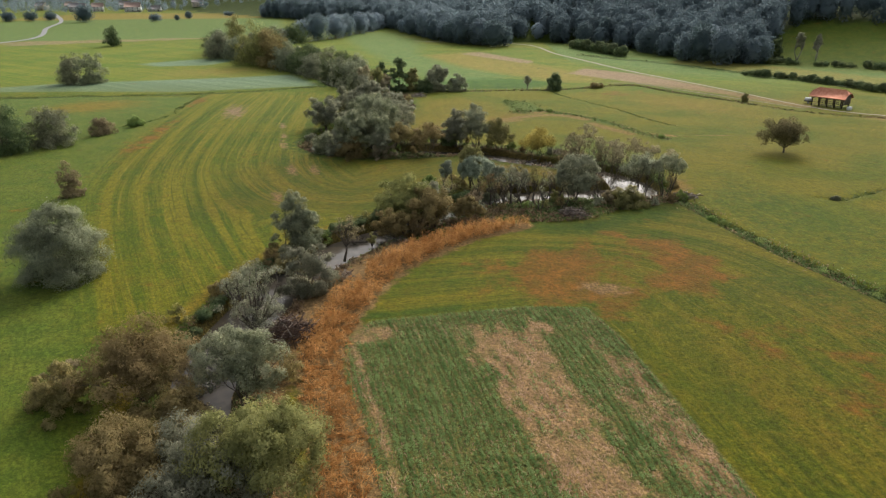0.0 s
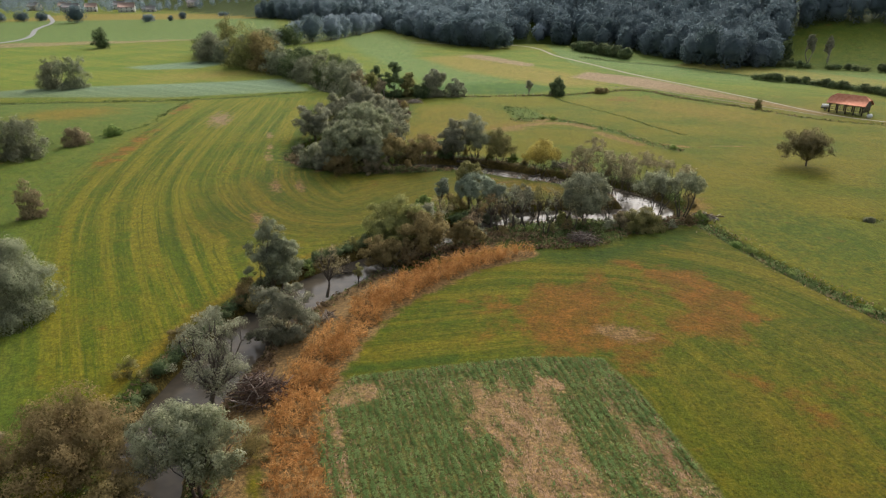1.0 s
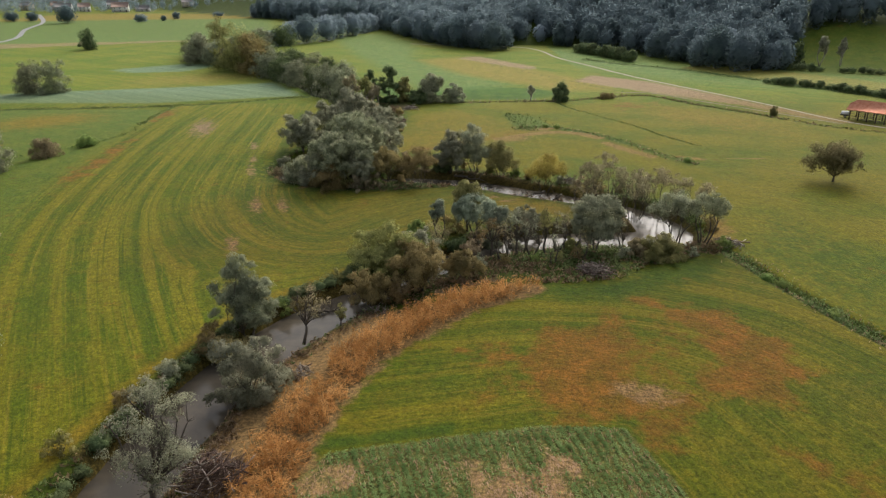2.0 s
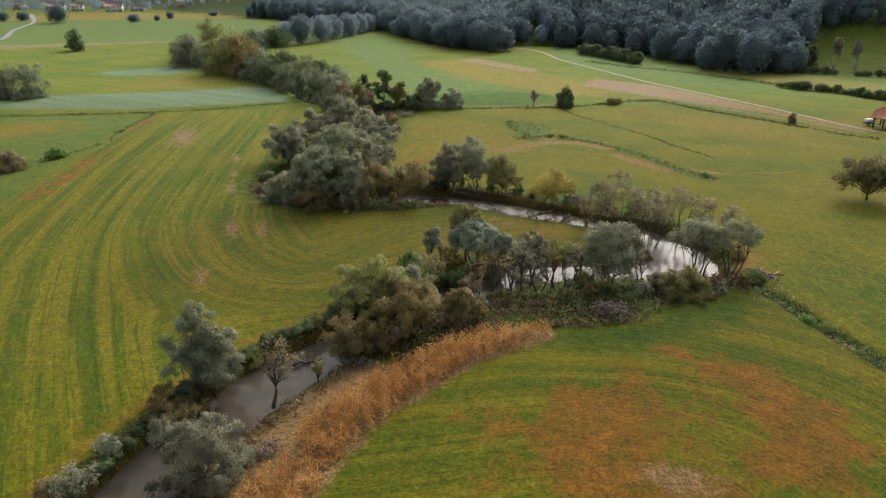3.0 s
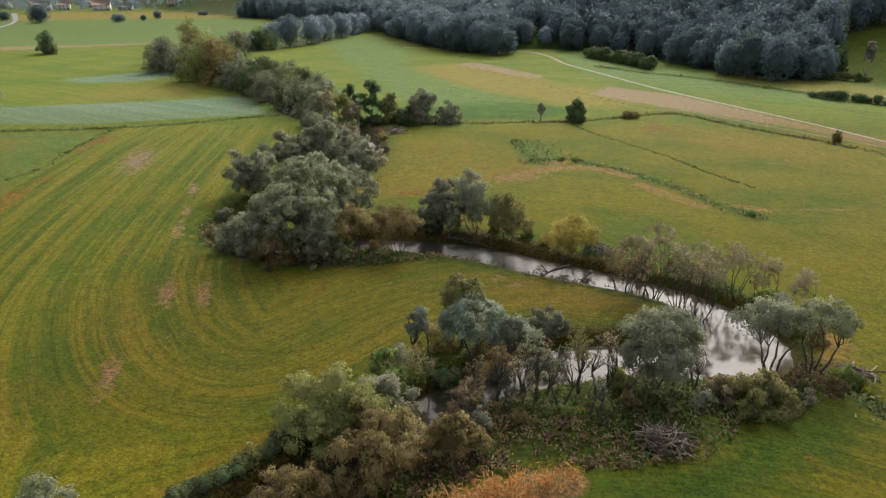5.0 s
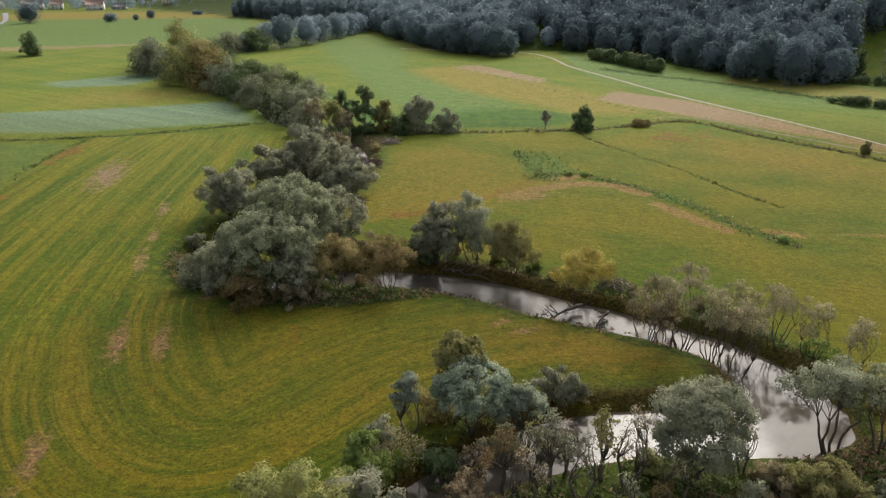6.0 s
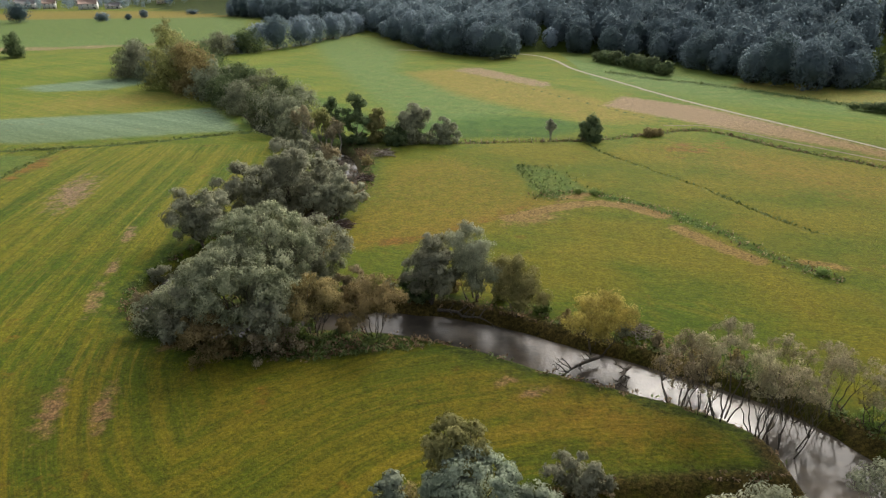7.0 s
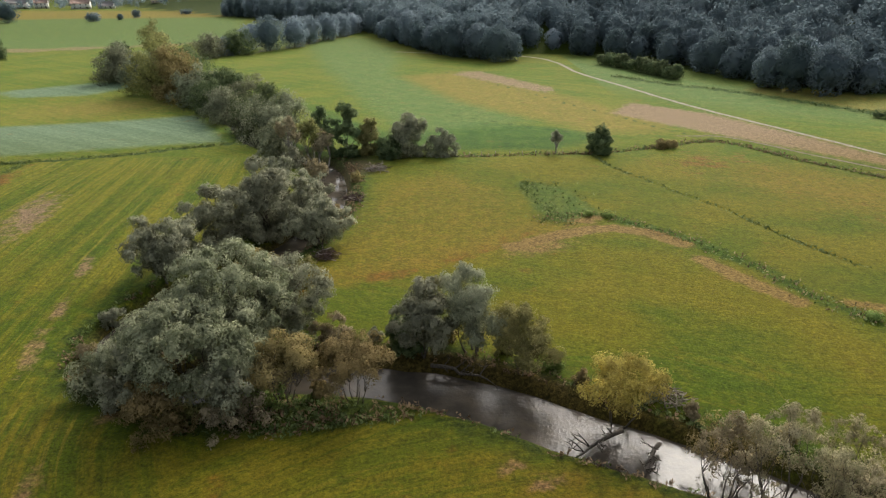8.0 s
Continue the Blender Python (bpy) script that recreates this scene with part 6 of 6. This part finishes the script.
def house(x, y, turn, L_, W_, eave, wall, roof, label):
    top = thing("house", pose(x, y, gz(x, y), 0, 0, turn), label, "house", "village houses")
    ridge = eave + W_ * 0.38
    b = Build().box((L_, W_, eave), (0, 0, eave / 2))
    o = len(b.v)
    for sx in (-1, 1):
        b.v += [Vector((sx * L_ / 2, -W_ / 2, eave)), Vector((sx * L_ / 2, W_ / 2, eave)), Vector((sx * L_ / 2, 0, ridge))]
        b.f.append((o, o + 1, o + 2) if sx < 0 else (o + 2, o + 1, o))
        o += 3
    part_of("wall", b.mesh("wall", wall, False), top)
    for sy in (-1, 1):
        r = Build()
        for lift in (0.02, 0.25):
            for p in ((-L_ / 2 - 0.5, sy * (W_ / 2 + 0.6), eave - 0.35), (L_ / 2 + 0.5, sy * (W_ / 2 + 0.6), eave - 0.35), (L_ / 2 + 0.5, 0, ridge), (-L_ / 2 - 0.5, 0, ridge)):
                r.v.append(Vector(p) + Vector((0, 0, lift)))
        r.f += [(0, 1, 2, 3), (7, 6, 5, 4)] + [(k, (k + 1) % 4, 4 + (k + 1) % 4, 4 + k) for k in range(4)]
        slope = part_of("roof_slope", r.mesh("roof_slope", roof, False), top)
        part_of("gutter", Build().tube([(-L_ / 2 - 0.5, sy * (W_ / 2 + 0.66), eave - 0.36), (L_ / 2 + 0.5, sy * (W_ / 2 + 0.66), eave - 0.36)], [0.07, 0.07], 6).mesh("gutter", GREYROOF), slope)
        for fl_ in range(int(eave // 2.7)):
            for sx in (-0.3, 0.02, 0.32):
                wx_, wz_ = sx * L_, 1.6 + 2.7 * fl_
                win = part_of("window", Build().box((1.25, 0.08, 0.1), (wx_, sy * (W_ / 2 + 0.03), wz_ + 0.65)).box((1.25, 0.08, 0.1), (wx_, sy * (W_ / 2 + 0.03), wz_ - 0.65)).box((0.1, 0.08, 1.2), (wx_ - 0.57, sy * (W_ / 2 + 0.03), wz_)).box((0.1, 0.08, 1.2), (wx_ + 0.57, sy * (W_ / 2 + 0.03), wz_)).mesh("window", WHITE_PAINT, False), top)
                part_of("pane", Build().box((1.04, 0.04, 1.2), (wx_, sy * (W_ / 2 + 0.02), wz_)).mesh("pane", WINDOW_M, False), win, "dark glass pane")
                part_of("sill", Build().box((1.4, 0.22, 0.06), (wx_, sy * (W_ / 2 + 0.11), wz_ - 0.74)).mesh("sill", GREYROOF, False), win)
    part_of("chimney", Build().box((0.6, 0.6, 1.6), (L_ * 0.2, 0.6, ridge + 0.3)).mesh("chimney", GREYROOF, False), top)
    part_of("door", Build().box((1.0, 0.1, 2.1), (L_ * 0.45 - 0.8, -W_ / 2 - 0.03, 1.05)).mesh("door", BEAM, False), top)


for k, (x, y, turn, L_, W_, e_, wl_, rf) in enumerate((
        (-424, 862, 12, 17, 10, 5.6, RENDERED, GREYROOF), (-404, 868, 20, 12, 10, 5.6, RENDERED, FADED), (-452, 905, 5, 14, 10, 5.6, CREAM, FADED), (-486, 900, -20, 13, 10, 5.6, CREAM, GREYROOF),
        (-360, 860, 15, 17, 12, 5.6, RENDERED, FADED), (-338, 868, 4, 14, 9, 3.0, RENDERED, GREYROOF), (-395, 925, -8, 16, 11, 5.6, RENDERED, GREYROOF), (-300, 905, 10, 12, 9, 5.6, CREAM, GREYROOF),
        (-262, 930, -15, 13, 9, 5.6, RENDERED, FADED), (-160, 985, 10, 16, 10, 5.6, RENDERED, GREYROOF), (-138, 990, 5, 14, 10, 5.6, CREAM, FADED), (-118, 1000, -12, 16, 11, 5.6, RENDERED, GREYROOF),
        (-182, 975, 20, 13, 9, 5.6, CREAM, FADED), (-225, 900, 0, 12, 9, 5.6, RENDERED, GREYROOF))):
    house(x, y, turn, L_, W_, e_, wl_, rf, "distant %s village house with a %s roof" % ("white" if wl_ is RENDERED else "cream", "brown tiled" if rf is FADED else "grey"))


# ---------------------------------------------------------------- corn, crop, stubble and weeds
def scatter(name, centre, normal, axis, length, width, mat, label, category, rng):
    q = leaf_quads(rng, centre, normal, axis, length, width)
    soft = np.repeat(toward(normal * 0.6, np.array([[0, 0, 0.7]])), 4, 0)
    return tagged(new(name, mesh_of(name, q, quad_faces(len(q) // 4), mat, True, soft)), label, category, kind="stuff")


def level(rng, n, up):
    v = unit(rng, n) + np.array([0, 0, up])
    return v / np.linalg.norm(v, axis=1, keepdims=True)


def build_corn():
    rng = np.random.default_rng(41)
    seg = CORN
    c, nm, ax, ln, wd = [], [], [], [], []
    t = np.gradient(seg[:, :2], axis=0)
    t /= np.linalg.norm(t, axis=1, keepdims=True)
    for p, d in zip(seg, t):
        if p[1] < 40:
            continue
        standing = 1.0 if p[1] > 93 else 0.75 if p[1] > 76 else 0.26 + 0.3 * math.sin(p[1] * 0.55)
        gap = 88 < p[1] < 93 or 80 < p[1] < 82
        standing = 0.12 if gap else standing
        for _ in range(int((24 if gap else 66 if p[1] > 76 else 46) * p[2] / 2)):
            k = np.round(rng.uniform(-1, 1) * p[2] * 1.25 / 0.62) * 0.62 / p[2] + rng.normal() * 0.06
            x = p[0] - d[1] * k * p[2] + d[0] * rng.uniform(-0.8, 0.8)
            y = p[1] + d[0] * k * p[2] + d[1] * rng.uniform(-0.8, 0.8)
            z = 0.0
            up = rng.random() < standing
            h = rng.uniform(1.3, 2.2) if up else 0.35
            tilt = rng.normal(size=2) * (0.14 if up else 1.2)
            a = np.array([tilt[0], tilt[1], 1.0 if up else 0.25])
            a /= np.linalg.norm(a)
            n = unit(rng, 1)[0]
            c.append((x + a[0] * h / 2, y + a[1] * h / 2, z + max(h / 2, 0.12))), nm.append(n), ax.append(a), ln.append(h if up else 1.6), wd.append(0.075)
            for j in range(8):
                u = rng.uniform(0.15, 1.0)
                w = rng.uniform(0, 6.28)
                o = np.array([math.cos(w), math.sin(w), rng.uniform(-0.6, 0.9)])
                c.append((x + a[0] * h * u + o[0] * 0.25, y + a[1] * h * u + o[1] * 0.25, z + max(a[2] * h * u + o[2] * 0.2, 0.06)))
                nm.append(level(rng, 1, 0.6)[0]), ax.append(o), ln.append(0.55), wd.append(0.085)
    scatter("dry_corn", np.array(c), np.array(nm), np.array(ax), np.array(ln), np.array(wd), CORN_M, "strip of dry orange-brown maize beside the river", "maize", rng)


build_corn()


def build_crop():
    rng = np.random.default_rng(42)
    n = 64000
    x, y = rng.uniform(-14, 30, n), rng.uniform(40, 84, n)
    u = row_place(x, y)
    x -= (u - np.round(u / 0.75) * 0.75) * 0.5
    patch = 0.5 + 0.5 * wobble(x, y, 3.2, 5)
    tracks = np.exp(-((row_place(x, y) - 0.2) / 0.35) ** 2) + np.exp(-((row_place(x, y) - 13.6) / 0.35) ** 2)
    ok = (poly_sd(x, y, CROP) > 0.2) & (rng.random(n) > 0.3 + bare_share(x, y) * 0.75 + 0.45 * (patch - 0.3) + 0.4 * tracks)
    x, y = x[ok], y[ok]
    z = ground_height(x, y)
    m = len(x)
    rep_ = np.repeat(np.arange(m), 4)
    k = len(rep_)
    c = np.stack([x[rep_] + rng.normal(size=k) * 0.10, y[rep_] + rng.normal(size=k) * 0.16, z[rep_] + rng.uniform(0.05, 0.2, k)], 1)
    scatter("green_crop", c, level(rng, k, 2.2), level(rng, k, 0.1), np.full(k, 0.20), np.full(k, 0.10), CROP_M, "rows of low blue-green leafy crop", "crop", rng)
    n = 60000
    x, y = rng.uniform(-14, 30, n), rng.uniform(40, 84, n)
    ok = (poly_sd(x, y, CROP) > 0.2) & (rng.random(n) < np.maximum(bare_share(x, y), 0.2) * (0.6 + 0.4 * wobble(x, y, 4.0, 12)))
    x, y = x[ok], y[ok]
    m = len(x)
    c = np.stack([x, y, ground_height(x, y) + rng.uniform(0.03, 0.10, m)], 1)
    axis = np.stack([-0.2 + rng.normal(size=m) * 0.4, 0.96 + rng.normal(size=m) * 0.4, rng.normal(size=m) * 0.2], 1)
    scatter("stubble", c, level(rng, m, 3.0), axis, np.full(m, 0.55), np.full(m, 0.07), STRAW_M, "pale straw stubble between the crop rows", "stubble", rng)


build_crop()


def build_weeds():
    rng = np.random.default_rng(43)
    n = 190000
    x, y = rng.uniform(-45, 55, n), rng.uniform(42, 262, n)
    d, side, along, hw = line_dist(x, y, RIVER)
    inner = poly_sd(x, y, [(-4, 108), (2, 112.5), (6, 115), (11.5, 115.6), (19, 116.2), (25.3, 117), (31, 122), (44, 128), (44, 134), (30, 136), (10, 131), (-4, 118)])
    want = np.clip(1.2 - np.maximum(d - hw - 1.0, 0) / np.where(side > 0, 1.0, 2.6), 0, 1) * np.where((side > 0) & ((y < 60) | (y > 125)), 0.5, 1.0)
    nettle = poly_sd(x, y, [(-22, 161), (-12, 160), (0, 163), (6, 166), (4, 168), (-6, 167), (-18, 166)])
    want = np.where((side < 0) & (y > 146), want * 0.55, want)
    want = np.maximum(want, (nettle > 0) * 0.9)
    want = np.where(d < hw + np.where(side > 0, 1.0, 1.0), 0, np.maximum(want, (inner > 0) * 0.8)) * (0.55 + 0.45 * wobble(x, y, 4.0, 9))
    ok = rng.random(n) < want
    x, y, along = x[ok], y[ok], along[ok]
    z = ground_height(x, y)
    thick = (x > 5) & (y > 108) & (y < 136)
    north = (side[ok] < 0) & (y > 146)
    litter = (side[ok] < 0) & (y < 108)
    dry = wobble(x, y, 11, 3) + 0.35 * rng.normal(size=len(x)) + 0.35 * thick + 0.6 * north + 0.7 * litter > 0.12
    for name, m_, mat, label in (("green_weeds", ~dry, WEED_M, "rank green weeds along the river banks"), ("withered_weeds", dry, DRYWEED_M, "withered brown weeds along the river banks")):
        xx, yy, zz = x[m_], y[m_], z[m_]
        r_ = np.repeat(np.arange(len(xx)), 5)
        k = len(r_)
        tall = rng.uniform(0.2, 0.65, len(xx))[r_]
        c = np.stack([xx[r_] + rng.normal(size=k) * 0.22, yy[r_] + rng.normal(size=k) * 0.22, zz[r_] + tall * rng.uniform(0.2, 0.9, k)], 1)
        scatter(name, c, level(rng, k, 0.5), level(rng, k, 1.0), np.full(k, 0.48), np.full(k, 0.2), mat, label, "weeds", rng)


build_weeds()


def ditch_weeds(name, line, w, per_m, tall, mat, label, seed):
    """Rank growth along a ditch, thick and thin by turns."""
    rng = np.random.default_rng(seed)
    t = np.gradient(line[:, :2], axis=0)
    step = np.linalg.norm(t, axis=1).mean()
    t /= np.linalg.norm(t, axis=1, keepdims=True)
    n = int(len(line) * step * per_m)
    i = rng.integers(0, len(line), n)
    off, slip = rng.normal(size=n) * w * 0.5, rng.uniform(-0.6, 0.6, n) * step
    x, y = line[i, 0] - t[i, 1] * off + t[i, 0] * slip, line[i, 1] + t[i, 0] * off + t[i, 1] * slip
    ok = rng.random(n) < 0.55 + 0.5 * wobble(x, y, 5.0, seed)
    x, y = x[ok], y[ok]
    k = len(x)
    size = 0.3 + 0.0012 * y
    c = np.stack([x, y, ground_height(x, y) + tall * rng.uniform(0.15, 1.0, k)], 1)
    scatter(name, c, level(rng, k, 0.6), level(rng, k, 0.8), size, size * 0.5, mat, label, "weeds", rng)


ditch_weeds("ditch_weeds", DITCH_R, 1.5, 80, 0.5, WEED_M, "rank dark weeds filling a drainage ditch", 71)
ditch_weeds("ditch_weeds", DITCH_R, 2.2, 30, 0.4, DRYWEED_M, "withered brown weeds along a drainage ditch", 72)
ditch_weeds("fence_weeds", DITCH_FAR, 1.3, 16, 0.4, WEED_M, "tangled green weeds along a fence", 73)
ditch_weeds("fence_weeds", DITCH_FAR, 1.3, 16, 0.45, DRYWEED_M, "pale withered weeds along a fence", 74)
ditch_weeds("ditch_weeds", DITCH_MID, 0.7, 9, 0.25, WEED_M, "low dark weeds in a meadow ditch", 75)
ditch_weeds("gully_weeds", WEEDS, 1.8, 12, 0.3, WEED_M, "green weeds along a meadow gully", 76)
ditch_weeds("gully_weeds", WEEDS, 2.4, 9, 0.35, DRYWEED_M, "withered weeds along a meadow gully", 77)
ditch_weeds("ditch_weeds", MEADOW_DITCH, 0.8, 14, 0.3, WEED_M, "low dark weeds in a short meadow ditch", 83)
ditch_weeds("boundary_weeds", EDGE_N, 1.1, 14, 0.5, WEED_M, "dark rank weeds along a field boundary", 80)
ditch_weeds("gully_weeds", smooth_line([(19.6, 241.5), (20.8, 233), (22.5, 224), (25, 217.5)], 1.5), 1.6, 16, 0.35, WEED_M, "green weeds edging a wet meadow corner", 81)
ditch_weeds("gully_weeds", smooth_line([(22.5, 241), (25.5, 231), (28.5, 222)], 1.5), 5.0, 16, 0.3, WEED_M, "rank green weeds in a wet meadow corner", 82)
ditch_weeds("ditch_weeds", EDGE_W, 1.0, 9, 0.35, WEED_M, "green weeds along a field ditch", 78)
ditch_weeds("terrace_weeds", BAND, 3.0, 14, 0.5, WEED_M, "rough weeds on a field terrace", 79)


# ---------------------------------------------------------------- dead wood
def brush_pile(name, x, y, r, h, count, mat, label, seed, thick=0.05, long=2.2, flat=0.35):
    rng = np.random.default_rng(seed)
    top = thing(name, pose(x, y, gz(x, y), 0, 0, 0), label, "brushwood")
    for k in range(count):
        a, rad = rng.uniform(0, 6.28), r * math.sqrt(rng.random()) * 0.8
        zc = h * (1 - (rad / r) ** 2) * rng.uniform(0.1, 0.95) + 0.06
        ln = long * rng.uniform(0.5, 1.2)
        w = rng.uniform(0, 6.28)
        d = np.array([math.cos(w), math.sin(w), rng.uniform(-flat, flat)]) * ln / 2
        c = np.array([math.cos(a) * rad, math.sin(a) * rad, zc])
        p0, p1 = c - d, c + d
        p0[2], p1[2] = max(p0[2], 0.03), max(p1[2], 0.03)
        t = thick * rng.uniform(0.5, 1.4)
        b = Build().tube(bowed(rng, p0, p1, 4, 0.08), np.linspace(t, t * 0.45, 4), 5)
        if k % 2:
            m_ = c + d * 0.2
            b.tube(bowed(rng, m_, m_ + rng.normal(size=3) * ln * 0.2 + np.array([0, 0, 0.15]), 3, 0.1), [t * 0.6, t * 0.45, t * 0.2], 4)
        part_of("branch", b.mesh("branch", {0: DEADWOOD, 1: REDWOOD}.get(k % 5, mat)), top)
    m = int(r * r * (130 if mat is REDWOOD else 30))
    d = unit(rng, m) * (rng.random((m, 1)) ** 0.4)
    p = np.stack([d[:, 0] * r * 0.85, d[:, 1] * r * 0.85, np.abs(d[:, 2]) * h * 0.8 + 0.04], 1)
    q = leaf_quads(rng, p, unit(rng, m), unit(rng, m), np.full(m, 0.75), np.full(m, 0.05))
    part_of("brushwood", mesh_of("brushwood", q, quad_faces(m), mat), top)


brush_pile("brush_pile", -18.5, 75.2, 3.4, 2.7, 150, REDWOOD, "heap of cut reddish-grey brushwood by the maize", 51, 0.06, 2.4, 0.6)
brush_pile("log_pile", 22.5, 119.4, 2.6, 1.5, 110, BRANCHWOOD, "heap of brown cut branches in the weeds", 52, 0.075, 2.3)
brush_pile("driftwood_pile", 46.2, 131.6, 2.2, 0.8, 30, DEADWOOD, "pale driftwood and logs on the bank", 53, 0.08, 3.2, 0.15)
brush_pile("brush_pile", 26.4, 166.6, 1.9, 1.5, 46, DEADWOOD, "stacked grey branches above the river", 54, 0.06, 2.0, 0.6)
brush_pile("driftwood_pile", -12.8, 203.5, 2.2, 1.1, 36, REDWOOD, "dark driftwood on the river bank", 55, 0.07, 2.6)
brush_pile("driftwood_pile", -9.6, 251, 2.8, 1.1, 40, DEADWOOD, "pale driftwood heap on the eastern bank", 56, 0.08, 3.0)
brush_pile("driftwood_pile", -12.0, 232, 2.2, 0.9, 30, REDWOOD, "dark driftwood on the river bank", 57, 0.08, 2.8)
brush_pile("broken_stump", -14.2, 92.2, 1.1, 1.7, 22, DEADWOOD, "bleached splintered willow stump by the maize", 58, 0.07, 1.6, 1.3)
brush_pile("driftwood_pile", -7.6, 108.4, 1.8, 0.6, 22, DEADWOOD, "thin bleached branches at the water's edge", 59, 0.04, 2.4, 0.2)


def fallen_tree(x, y, turn, length, label, seed, z=-1.3):
    rng = np.random.default_rng(seed)
    top = thing("fallen_tree", pose(x, y, z, 0, 0, turn), label, "fallen tree")
    stem = bowed(rng, (0, 0, 0.6), (length, 0, 0.15), 7, 0.04)
    part_of("trunk", Build().tube(stem, np.linspace(0.24, 0.08, 7), 8).mesh("trunk", BARK), top)
    for k in range(11):
        a = np.array(stem[1 + k % 6])
        d = np.array([rng.uniform(0.3, 1.2), rng.choice((-1, 1)) * rng.uniform(0.4, 1.4), rng.uniform(-0.1, 1.1)])
        b = Build().tube(bowed(rng, a, a + d * length * 0.2, 5, 0.12), np.linspace(0.08, 0.02, 5), 5)
        e = a + d * length * 0.14
        for _ in range(2):
            b.tube(bowed(rng, e, e + rng.normal(size=3) * 0.5 + np.array([0.3, 0, 0.3]), 3, 0.1), [0.035, 0.025, 0.01], 4)
        part_of("limb", b.mesh("limb", BARK), top)


fallen_tree(21.0, 162.6, 215, 6.0, "dead willow fallen across the stream", 61)
fallen_tree(24.0, 160.8, 240, 5.0, "bare branches hanging into the stream", 62, -1.4)
fallen_tree(3.0, 174.0, -20, 6.5, "dark log lying along the muddy bank", 63, -1.2)
fallen_tree(-15.6, 109.4, 30, 3.0, "thin branch stranded in the river", 65, -1.75)
